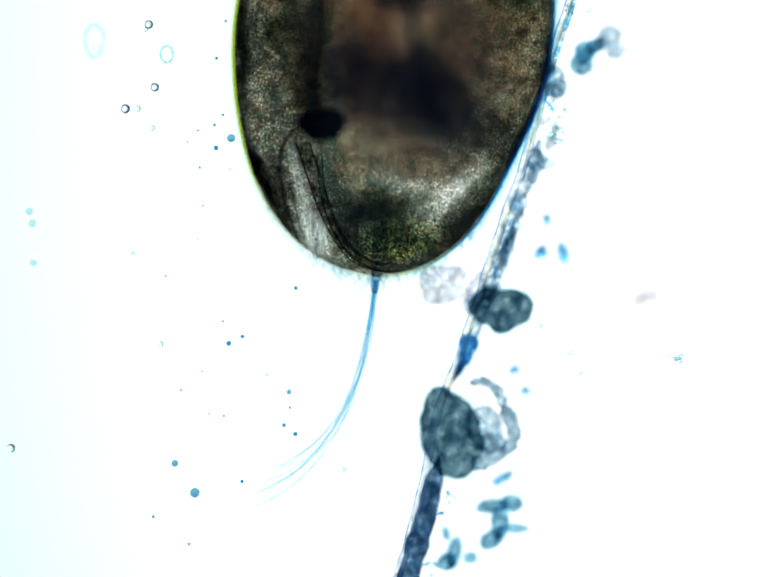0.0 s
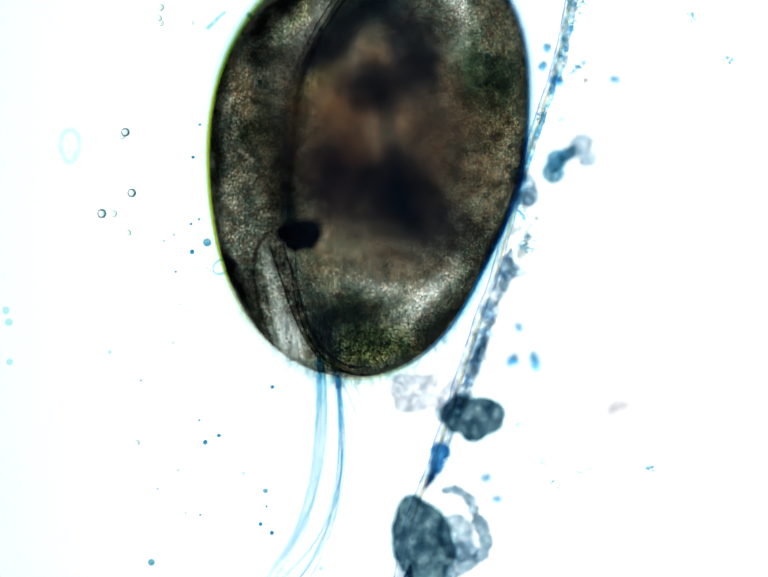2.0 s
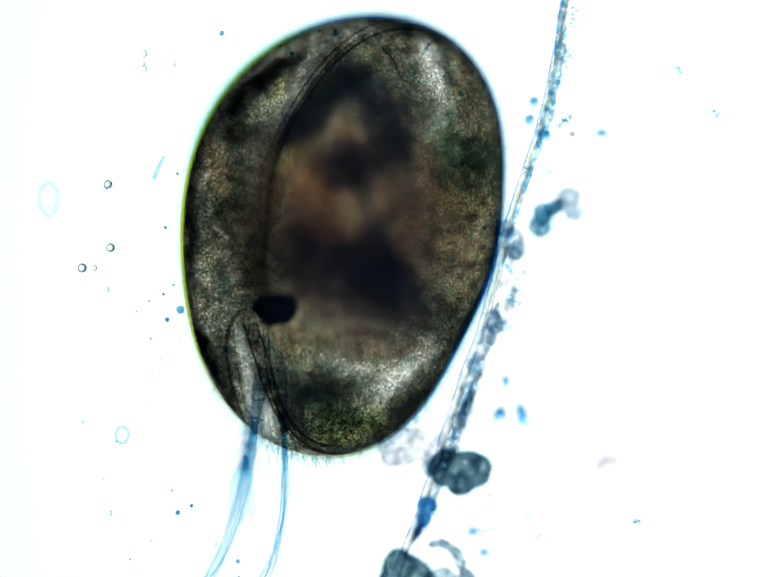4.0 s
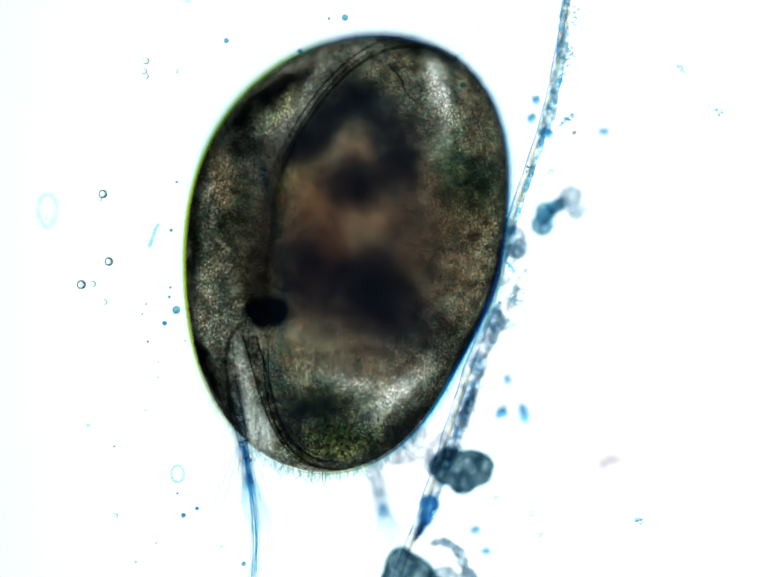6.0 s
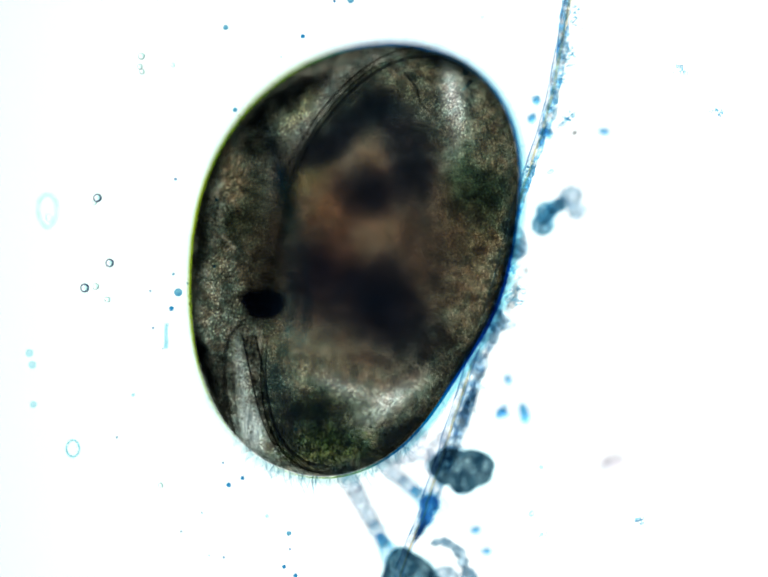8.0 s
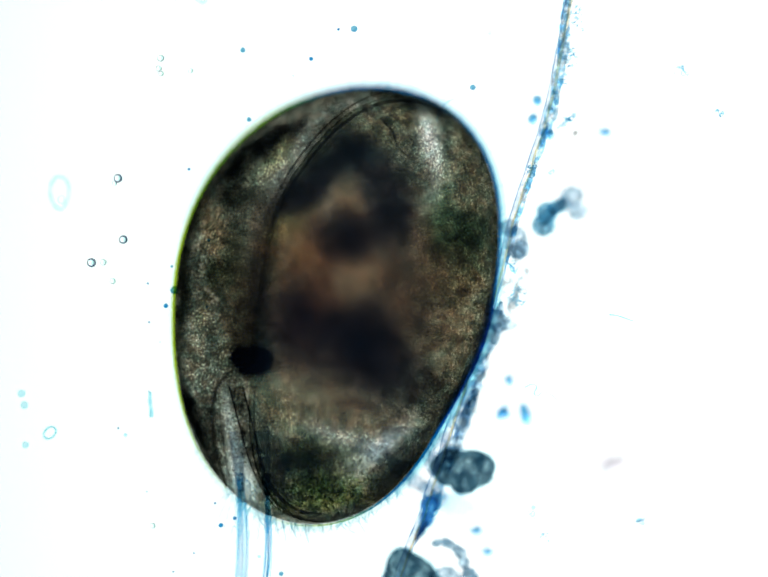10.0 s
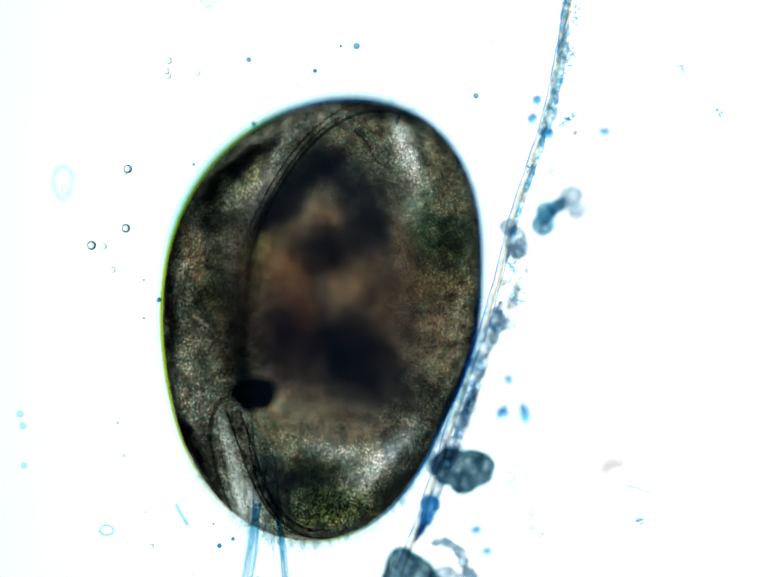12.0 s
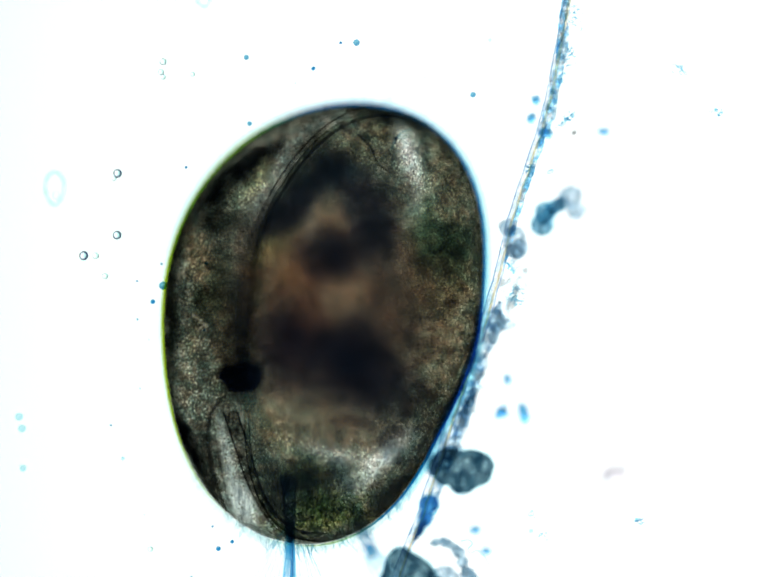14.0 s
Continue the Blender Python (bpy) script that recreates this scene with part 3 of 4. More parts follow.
        tube(bm, smooth_path([(*loc(470 + 14 * side, 850), 34), (*loc(492 + 14 * side, 915), 36), (*loc(512 + 13 * side, 975), 38), (*loc(536 + 12 * side, 1032), 38),
                              (*loc(570 + 9 * side, 1076 - 7 * side), 34), (*loc(612 + 3 * side, 1100 - 8 * side), 30), (*loc(665, 1105 - 8 * side), 26)], 8), 1.8, 1.3, 6)
        part("hem_edge", bm, see_through("hem_edge_chitin", tint, tuple(c * 0.7 for c in tint), 14), upper, "dark edge of the rolled hem")

    # organs
    for name, mat, label, lumps in (
            ("ovary", dusk, "dark lobed ovary seen through the shell", ((668, 345, 44, 38, 60, 0), (586, 425, 78, 34, 60, 42), (742, 420, 42, 78, 60, 28), (760, 490, 42, 40, 60, 0), (667, 522, 50, 42, 60, -6))),
            ("stomach", dusk, "dark stomach seen through the shell", ((588, 700, 56, 62, 70, 12), (710, 720, 52, 50, 70, 0), (735, 770, 96, 54, 70, -20))),
            ("gut", gut, "reddish brown gut seen through the shell", ((690, 640, 190, 190, 90, 30),)),
            ("food_mass", moss_tissue, "dark green food mass seen through the shell", ((632, 985, 60, 40, 40, 20), (700, 990, 42, 26, 30, 30)))):
        bm = bmesh.new()
        for i, (x, y, rx, ry, rz, turn) in enumerate(lumps):
            for k, grow in enumerate((1.34, 1.20, 1.05, 0.88, 0.70, 0.50)):
                lump(bm, *loc(x, y), -84 if name != "food_mass" else -60, rx * grow, ry * grow, min(rz, 34) * grow, turn, 0.2, i + len(name) + 3 * k, 4)
        part(name, bm, mat, body, label)
    bm = bmesh.new()
    lump(bm, 0, 0, 0, 47, 35, 34, -6, 0.14, 4, 4, 1.3)
    APPENDAGES["eye"] = part("eye", bm, ink, body, "solid black eye spot")

    # coarse pigment grains just under the shell, sparse over the organs
    grain = see_through("pigment_grain", (0.88, 0.86, 0.80), (0.58, 0.58, 0.56), 26)
    rnd = random.Random(21)
    bm = bmesh.new()
    left = 3000
    while left:
        a, s = rnd.uniform(0, 2 * math.pi), rnd.uniform(0, 0.985) ** 0.6
        r = rim(BODY_RIM, a) * s
        x, y = r * math.cos(a), r * math.sin(a)
        deep = math.hypot((x - 25) / 200, (y - 40) / 270)
        if rnd.random() > (deep - 0.80) * 1.6 or noise.noise((x / 60, y / 80, 2.0)) < -0.12:
            continue
        left -= 1
        w = rnd.uniform(1.0, 2.6)
        speck(bm, rnd, x, y, rnd.uniform(26, 50), w, w * rnd.uniform(0.7, 1.8), rnd.uniform(-60, 60))
    part("pigment_grain", bm, grain, body, "fine dark pigment grains under the shell", kind="stuff")
    grain = see_through("food_grain", (0.93, 0.94, 0.84), (0.50, 0.55, 0.46), 9, low=0.42, high=0.58)
    bm = bmesh.new()
    left = 1600
    while left:
        x, y = rnd.gauss(0, 0.5) * 120, rnd.gauss(0, 0.5) * 46
        px, py = loc(655 + x, 1056 + y - 0.16 * x)
        if math.hypot(px, py) > rim(BODY_RIM, math.atan2(py, px)) - 14:
            continue
        left -= 1
        w = rnd.uniform(1.2, 3.2)
        speck(bm, rnd, px, py, rnd.uniform(26, 50), w, w * rnd.uniform(0.7, 1.6), rnd.uniform(-90, 90))
    part("food_grain", bm, grain, body, "coarse yellow green food grains inside the shell", kind="stuff")

    # fringe of short hairs on the rim
    rnd = random.Random(5)
    bm = bmesh.new()
    for i in range(300):
        a = math.radians(rnd.choice((rnd.uniform(-130, -20), rnd.uniform(-118, -62), rnd.uniform(-112, -62), rnd.uniform(-30, 90))))
        r = rim(BODY_RIM, a)
        ln = rnd.uniform(10, 32)
        lean = a + rnd.uniform(-0.5, 0.4)
        x, y = r * math.cos(a), r * math.sin(a)
        tube(bm, [(x, y, rnd.uniform(-30, 30)), (x + math.cos(lean) * ln * 0.5, y + math.sin(lean) * ln * 0.5, 0),
                  (x + math.cos(lean - 0.2) * ln, y + math.sin(lean - 0.2) * ln, 0)], 0.5, 0.25, 4)
    for i in range(34):
        a = math.radians(rnd.uniform(-112, -66))
        r, ln, lean = rim(BODY_RIM, a) - 3, rnd.uniform(30, 66), a + rnd.uniform(-0.3, 0.35)
        x, y = r * math.cos(a), r * math.sin(a)
        tube(bm, [(x + math.cos(lean + 0.12 * k) * ln * k / 4, y + math.sin(lean + 0.12 * k) * ln * k / 4, 10 - 5 * k) for k in range(5)], 0.9, 0.4, 5)
    part("hair_fringe", bm, fuzz, body, "fine hair fringe on the shell margin", kind="stuff")

    # limbs: each hangs from its own joint and points down its y axis
    for name, label, seg, count, length, spread, bend, r in (
            ("antennule", "slender jointed antennule with long swimming bristles", ((-10, -62, 14, 12), (-62, -100, 11, 9), (-100, -132, 8, 6)), 15, 590, -0.6, -45, 0.95),
            ("antenna", "jointed antenna with long curved bristles", ((-10, -66, 14, 12), (-66, -106, 11, 9), (-106, -140, 8, 6)), 13, 595, -0.6, -65, 1.0),
            ("walking_leg", "pale jointed walking leg with claw bristles", ((0, -90, 20, 17), (-90, -165, 16, 14), (-165, -215, 13, 10)), 9, 150, 26, 20, 2.0),
            ("hind_leg", "pale jointed hind leg with a claw", ((0, -90, 19, 16), (-90, -165, 16, 13), (-165, -215, 12, 9)), 6, 110, 30, 20, 2.6),
            ("caudal_claw", "small pale claw at the hind end", ((0, -14, 3, 2.4),), 1, 74, 0, -75, 1.7)):
        limb = thing(name, label, "")
        limb.parent = body
        for y0, y1, w0, w1 in seg:
            bm = bmesh.new()
            podomere(bm, y0, y1, w0, w1)
            segment = part("podomere", bm, chitin, limb)
            bm = bmesh.new()
            # Dark side rails imitate refraction at the edges; the ring is the joint.
            for side in (-1, 1):
                tube(bm, [(side * w0, y0, 2), (side * (w0 + w1) / 2, (y0 + y1) / 2, 2), (side * w1, y1, 2)], 1.5, 1.3, 5)
            tube(bm, [(w1 * math.cos(k * 0.4), y1 + 1.5 * math.sin(k), 0.8 * w1 * math.sin(k * 0.4)) for k in range(17)], 1.6, 1.6, 5)
            part("joint_outline", bm, joint_outline, segment)
        bm = bmesh.new()
        setae_bundle(bm, count, length, spread, bend, r, len(name), y0=seg[-1][1] + 26, fan=30 if name == "antennule" else 17 if name == "antenna" else 20)
        if name != "caudal_claw":
            setae_bundle(bm, 9, min(170, length * 0.5), 64, -12, 0.9, len(name) + 3, y0=seg[-1][0] + 4, fan=16)
        part("bristles", bm, hair, limb, "bundle of fine pale blue bristles")
        APPENDAGES[name] = limb
    return body


# ---- the filament and the debris on it ----
FILAMENT = [(1168, -60), (1160, 10), (1141, 110), (1120, 215), (1093, 305), (1066, 385), (1044, 455), (1024, 540), (1004, 612), (984, 682),
            (960, 742), (940, 805), (918, 870), (897, 940), (876, 1000), (862, 1050), (836, 1110), (806, 1200), (790, 1290), (766, 1390), (728, 1520)]


def build_filament():
    pale = see_through("filament_wall", (0.99, 0.99, 1.0), (0.80, 0.89, 0.95), 14, (6, 0.95, 1.03), gloss=0.08)
    blue = see_through("filament_sheath", (0.95, 0.98, 1.0), (0.44, 0.75, 0.92), 18, (6, 0.75, 1.12))
    deep = see_through("filament_deep_sheath", (0.40, 0.52, 0.62), (0.09, 0.19, 0.31), 22, (6, 0.72, 1.2), low=0.42, high=0.62)
    murk = see_through("filament_murk", (0.95, 0.975, 0.985), (0.36, 0.52, 0.64), 22, (7, 0.8, 1.15), low=0.36, high=0.60)
    dark_edge = see_through("filament_edge", (0.84, 0.88, 0.92), (0.50, 0.64, 0.78), 30)
    gold = see_through("filament_core", (0.97, 0.93, 0.84), (0.90, 0.84, 0.70), 30)
    fil = thing("alga_filament", "long pale algal filament with blue sheath across the slide", "filament", 0, 0, 184)
    line = [p for p in smooth_path([(*at(x, y), 0) for x, y in FILAMENT], 16)]
    for name, mat, a, b, dx, r0, r1, dz in (("strand", pale, 0.0, 1.0, 0, 9, 7, 0), ("core", gold, 0.0, 0.45, 3, 3.4, 2.4, 9), ("core", gold, 0.50, 0.86, 5, 3.0, 2.0, 10),
                                            ("sheath", blue, 0.0, 0.10, -4, 9, 8, 10), ("sheath", blue, 0.07, 0.20, 8, 10, 12, -10), ("sheath", blue, 0.17, 0.36, 9, 8, 4, 0),
                                            ("sheath", murk, 0.40, 0.62, 20, 14, 17, -40), ("sheath", murk, 0.48, 0.66, 28, 10, 12, -50), ("sheath", murk, 0.56, 0.68, 22, 12, 11, -24), ("sheath", murk, 0.60, 0.74, 16, 15, 10, -40),
                                            ("sheath", deep, 0.76, 0.80, 12, 8, 14, -50), ("sheath", deep, 0.885, 1.0, 22, 20, 24, -34), ("edge", dark_edge, 0.0, 1.0, -8, 1.3, 1.3, 12), ("edge", dark_edge, 0.3, 1.0, 9, 1.2, 1.2, 12)):
        n = len(line)
        seg = line[int(a * (n - 1)):int(b * (n - 1)) + 1]
        bm = bmesh.new()
        pts = [p + Vector((dx + 2.5 * noise.noise((i * 0.13, dx, 3.0)), 0, dz)) for i, p in enumerate(seg)]
        rings = tube(bm, pts, r0, r1, 8, 0.7)
        for i, ring in enumerate(rings):
            c = pts[i]
            g = 1 + (0.25 if name in ("strand", "edge", "core") else 0.25 if mat == deep else 0.42) * (noise.noise((i * 0.17, dx * 1.7, 9.0)) + 0.7 * noise.noise((i * 0.6, dx * 1.7, 4.0)))
            if name not in ("strand", "edge"):
                g *= min(1.0, 0.1 + i / 9, 0.1 + (len(rings) - 1 - i) / 9 if b < 1 else 1)
            for v in ring:
                v.co = c + (v.co - c) * g
        part(name, bm, mat, fil)
    return fil


def cluster(bm, lobes, seed, rough=0.2):
    """Soft flocculent matter: overlapping lobes (x, y, rx, ry, turn), each of three skins one inside the other."""
    for i, (x, y, rx, ry, turn) in enumerate(lobes):
        for grow in (1.08, 0.92, 0.72):
            lump(bm, x, y, 0, rx * grow, ry * grow, min(rx, ry) * 0.8 * grow, turn, rough, seed * 3 + i * 5, 4 if max(rx, ry) > 13 else 3, 1.3)


def union_lump(bm, lobes, seed, rough=0.1, flat=0.7, grow=0.0):
    """One rounded mass out of several overlapping lobes (x, y, rx, ry, turn): their common outer skin, blended and a little uneven."""
    for v in bmesh.ops.create_icosphere(bm, subdivisions=5, radius=1.0)["verts"]:
        d = v.co.normalized()
        reach = 0.0
        for x, y, rx, ry, turn in lobes:
            m = Matrix.Rotation(-radians(turn), 3, "Z")
            size = Vector((rx + grow, ry + grow, (min(rx, ry) + grow) * flat))
            o, w = m @ Vector((-x, -y, 0)), m @ d
            o, w = Vector([p / q for p, q in zip(o, size)]), Vector([p / q for p, q in zip(w, size)])
            a, b, c = w.dot(w), o.dot(w), o.dot(o) - 1
            if b * b - a * c > 0:
                reach += max(0.0, (-b + (b * b - a * c) ** 0.5) / a) ** 9
        k = 1 + rough * noise.noise(d * 1.9 + Vector((seed * 7.3, seed * 3.1, 1.0))) + rough * 0.4 * noise.noise(d * 4 + Vector((seed, 2.0, seed * 1.7)))
        v.co = d * max(3.0, reach ** (1 / 9)) * k


def absorbing(name, thin, thick, size, skins=1, grit=0.85):
    """Matter whose skins together let thin to thick of the light pass."""
    return see_through(name, tuple(c ** (0.5 / skins) for c in thin), tuple(c ** (0.5 / skins) for c in thick), size, (6, grit, 2 - grit))


# name, label, material key, x, y, lobes (dx, dy, rx, ry, turn)
def build_debris():
    mats = {
        "slate": absorbing("slate_detritus", (0.26, 0.29, 0.30), (0.014, 0.045, 0.075), 28),
        "pale": absorbing("pale_detritus", (0.84, 0.85, 0.89), (0.38, 0.44, 0.52), 20),
        "mid": absorbing("grey_detritus", (0.64, 0.73, 0.79), (0.20, 0.32, 0.41), 20),
        "blue": absorbing("blue_detritus", (0.14, 0.42, 0.64), (0.05, 0.24, 0.46), 16, 3),
        "faint": absorbing("faint_detritus", (0.90, 0.95, 0.97), (0.74, 0.86, 0.91), 16, 3),
        "flake": absorbing("flake_detritus", (0.46, 0.59, 0.67), (0.09, 0.18, 0.26), 18),
        "navy": absorbing("navy_detritus", (0.14, 0.36, 0.60), (0.012, 0.09, 0.30), 18),
        "rose": absorbing("rose_detritus", (0.80, 0.74, 0.75), (0.58, 0.60, 0.65), 20, 3),
    }
    # Cyan lens fringe of the dark clumps, painted as a slightly larger skin.
    cyan_fringe = see_through("cyan_fringe_tint", (0.80, 0.945, 0.975), (0.70, 0.90, 0.955), 40)
    pieces = [
        ("detritus_clump", "dark slate detritus clump on the filament", "slate", 945, 958, ((-28, -4, 40, 36, 10), (18, -4, 40, 34, -10), (6, 22, 34, 26, 30), (34, 2, 28, 28, 20))),
        ("detritus_clump", "pale grey flocculent clump beside the filament", "pale", 822, 908, ((-22, -8, 26, 30, 0), (8, -10, 34, 26, 0), (-14, 22, 24, 22, 20), (22, 18, 30, 20, 0), (36, -18, 16, 18, 0), (52, 22, 18, 14, 0))),
        ("detritus_clump", "small dark blue clump on the filament", "navy", 876, 1044, ((2, -14, 20, 18, 10), (-4, 10, 14, 22, -16), (-16, 34, 8, 18, -18))),
        ("detritus_clump", "large dark detritus clump hanging on the filament", "slate", 838, 1209, ((-4, 0, 56, 88, 8), (26, 18, 44, 58, 0), (16, 66, 38, 28, 0))),
        ("detritus_clump", "grey flocculent side of the large clump on the filament", "mid", 912, 1208, ((0, -2, 36, 52, 10), (14, 26, 32, 22, 0))),
        ("detritus_clump", "grey blue detritus clump off the filament", "flake", 1112, 446, ((-2, 12, 22, 22, 0), (4, -12, 20, 22, -20), (24, -24, 22, 14, 30))),
        ("detritus_clump", "grey pale detritus clump off the filament", "mid", 1168, 410, ((0, -10, 26, 22, 10), (14, 20, 22, 17, 20), (-16, 4, 18, 16, 0))),
        ("detritus_clump", "small grey clump on the filament", "mid", 1054, 494, ((0, 0, 24, 36, 5), (-16, -30, 18, 18, 0), (8, 14, 20, 20, 0))),
        ("detritus_clump", "fuzzy grey tuft on the filament", "mid", 1016, 655, ((0, 0, 20, 26, 10), (20, 8, 20, 12, 0), (-6, 30, 12, 20, 0))),
        ("detritus_clump", "angular grey detritus flake", "flake", 944, 1400, ((-16, -36, 34, 14, 6), (22, -42, 22, 17, -10), (-2, -2, 18, 34, 0), (-18, 32, 26, 17, 30), (26, 10, 32, 9, 0))),
        ("detritus_clump", "ragged blue detritus flake", "flake", 848, 1460, ((0, 0, 14, 34, -12), (-14, 18, 22, 16, 20), (-16, -40, 7, 14, 10), (34, 10, 14, 11, 0))),
        ("detritus_clump", "pale blue flocculent haze on the filament", "faint", 1062, 560, ((0, 0, 20, 40, 15), (-20, 40, 18, 34, 10), (-34, 90, 20, 26, 0))),
        ("detritus_clump", "pale blue tuft under the filament", "faint", 975, 770, ((0, 0, 16, 40, 18), (-16, 56, 14, 30, 14))),
        ("detritus_clump", "small glassy clump on the filament", "pale", 893, 925, ((0, 0, 22, 26, 20), (-12, 28, 16, 18, 0), (10, -26, 14, 20, -15))),
        ("detritus_grain", "slim blue detritus grain", "blue", 948, 1308, ((0, 0, 22, 9, 30),)),
        ("detritus_grain", "blue detritus grain hanging in the water", "blue", 1040, 777, ((0, 0, 9, 11, 0),)),
        ("detritus_grain", "ragged blue detritus grain", "blue", 1025, 842, ((0, 0, 9, 17, -30), (8, 4, 10, 8, 0))),
        ("detritus_grain", "slim dark blue detritus grain", "blue", 1073, 846, ((0, 0, 11, 21, 5),)),
        ("detritus_grain", "blue detritus grain hanging in the water", "blue", 972, 1086, ((0, 0, 11, 10, 20),)),
        ("detritus_grain", "pale blue detritus grain", "faint", 1010, 1085, ((0, 0, 9, 9, 0),)),
        ("detritus_grain", "blue detritus grain hanging in the water", "blue", 995, 1128, ((0, 0, 11, 8, 0),)),
        ("detritus_grain", "blue grain beside the filament", "blue", 1097, 203, ((0, 0, 8, 11, 0),)),
        ("detritus_grain", "blue grain beside the filament", "blue", 1088, 240, ((0, 0, 10, 10, 0),)),
        ("detritus_grain", "grey grain on the filament", "blue", 1115, 271, ((0, 0, 15, 11, 0),)),
        ("detritus_grain", "tiny dark green grain at the end of a crystal chain", "slate", 1176, 270, ((0, 0, 5, 4, 0),)),
        ("detritus_grain", "oval blue grain hanging in the water", "blue", 1237, 267, ((0, 0, 13, 8, -8),)),
        ("detritus_grain", "pale blue grain lying on the slide", "faint", 1220, 80, ((0, 0, 9, 9, 0),)),
        ("detritus_grain", "pale blue grain lying on the slide", "faint", 1136, 605, ((0, 0, 8, 10, 0),)),
        ("detritus_grain", "pale blue grain lying on the slide", "faint", 1145, 726, ((0, 0, 9, 9, 0),)),
        ("detritus_grain", "faint grain lying on the slide", "faint", 1465, 518, ((0, 0, 12, 10, 0),)),
        ("detritus_grain", "faint grain lying on the slide", "faint", 1550, 649, ((0, 0, 10, 12, 0),)),
        ("detritus_grain", "pale blue grain lying on the slide", "faint", 1030, 996, ((0, 0, 9, 8, 0),)),
        ("detritus_grain", "faint grain lying on the slide", "faint", 1141, 1172, ((0, 0, 12, 12, 0),)),
        ("detritus_grain", "faint grain lying on the slide", "faint", 1078, 768, ((0, 0, 7, 7, 0),)),
        ("detritus_grain", "faint grain lying on the slide", "faint", 1232, 327, ((0, 0, 13, 16, 0),)),
    ]
    for i, (name, label, key, x, y, lumps) in enumerate(pieces):
        lobes = [(dx, -dy, rx, ry, turn) for dx, dy, rx, ry, turn in lumps]
        flat = max(min(rx, ry) for _, _, rx, ry, _ in lobes) * 0.9
        if name == "detritus_clump":
            raised = 138.0 if "filament" in label and "off" not in label else 118.0 if key == "flake" else 96.0
            clump = thing(name, label, "detritus", *at(x, y), max(flat, raised), group="detritus on the slide")
            for k, group in enumerate([lobes] if key in ("slate", "pale", "navy") else [(lobe,) for lobe in lobes]):
                mx, my = group[0][:2]
                group = [(x1 - mx, y1 - my, rx, ry, turn) for x1, y1, rx, ry, turn in group]
                for skin, mat, grow in (("lobe", mats[key], 0.0), ("cyan_fringe", cyan_fringe, 3.0)):
                    if skin == "cyan_fringe" and key in ("pale", "faint", "mid"):
                        continue
                    bm = bmesh.new()
                    if key == "faint":
                        cluster(bm, group, i + 7 * k)
                    else:
                        union_lump(bm, group, i + 1 + 7 * k, 0.12, grow=grow)
                    bmesh.ops.translate(bm, verts=bm.verts, vec=(mx, my, 3.0 * (k % 3)))
                    part(skin, bm, mat, clump)
        else:
            bm = bmesh.new()
            cluster(bm, lobes, i + 1, 0.22)
            single(name, bm, mats[key], label, "detritus", *at(x, y), 130.0 if "filament" in label or "chain" in label else 92.0 if key == "blue" else flat + 1, group="detritus on the slide")
    rim_clump = thing("detritus_clump", "ragged grey blue rim of the large clump on the filament", "detritus", *at(916, 1206), 138, group="detritus on the slide")
    for pts, r0, r1 in (([(-36, -94), (-8, -98), (22, -78), (34, -44)], 7, 12), ([(32, -48), (50, -14), (54, 20), (34, 50)], 15, 13), ([(42, 40), (0, 64), (-34, 72)], 14, 17)):
        bm = bmesh.new()
        rings = tube(bm, smooth_path([(x, -y, 0) for x, y in pts], 8), r0, r1, 14, 0.7)
        for k, ring in enumerate(rings):
            mid = sum((v.co for v in ring), Vector()) / len(ring)
            g = min(1.0, 0.35 + 0.3 * min(k, len(rings) - 1 - k)) * (1 + 0.5 * noise.noise((k * 0.45, r0, r1)))
            for v in ring:
                v.co = mid + (v.co - mid) * g
        part("rim", bm, mats["flake"], rim_clump)
    bm = bmesh.new()
    cluster(bm, ((0, 0, 26, 20, 15), (-14, 6, 14, 12, 0), (14, -8, 12, 12, 0)), 40)
    return single("detritus_floc", bm, mats["rose"], "soft rosy grey floc drifting over the slide", "detritus", *at(1252, 950), 22)


def build_crystals():
    """Clusters of thin broken loops, like frosted scribbles, that grow on the filament and lie on the slide."""
    wire = see_through("scribble_wall", (0.66, 0.86, 0.91), (0.36, 0.64, 0.76), 8)
    rnd = random.Random(11)
    for x, y, w, h, count, turn, held in ((1178, 30, 14, 30, 16, 12, 1), (1163, 112, 12, 26, 18, 10, 1), (1150, 160, 8, 18, 10, 14, 1), (1133, 205, 12, 22, 14, 14, 1), (1158, 245, 8, 34, 20, 48, 1),
                                          (1084, 350, 8, 36, 18, 14, 1), (1042, 548, 14, 14, 12, 0, 1), (1052, 604, 28, 18, 26, -14, 1), (960, 815, 8, 30, 10, 14, 1), (890, 1045, 10, 14, 10, 10, 1),
                                          (1387, 138, 13, 12, 12, 0, 0), (1470, 226, 12, 14, 12, 0, 0), (1124, 353, 5, 5, 5, 0, 0), (840, 1344, 10, 14, 12, 0, 0), (818, 1378, 16, 6, 10, 0, 0),
                                          (800, 1480, 16, 16, 14, 0, 0), (768, 1415, 10, 16, 10, 0, 1), (1085, 1050, 5, 7, 6, 0, 0), (1310, 1062, 18, 7, 12, 10, 0), (1112, 1094, 14, 8, 8, 0, 0)):
        bm = bmesh.new()
        c, sn = math.cos(radians(turn)), math.sin(radians(turn))
        for k in range(int(count * (1.3 if held else 1))):
            px, py = rnd.gauss(0, 0.5) * w, rnd.gauss(0, 0.5) * h
            px, py = px * c + py * sn, -px * sn + py * c
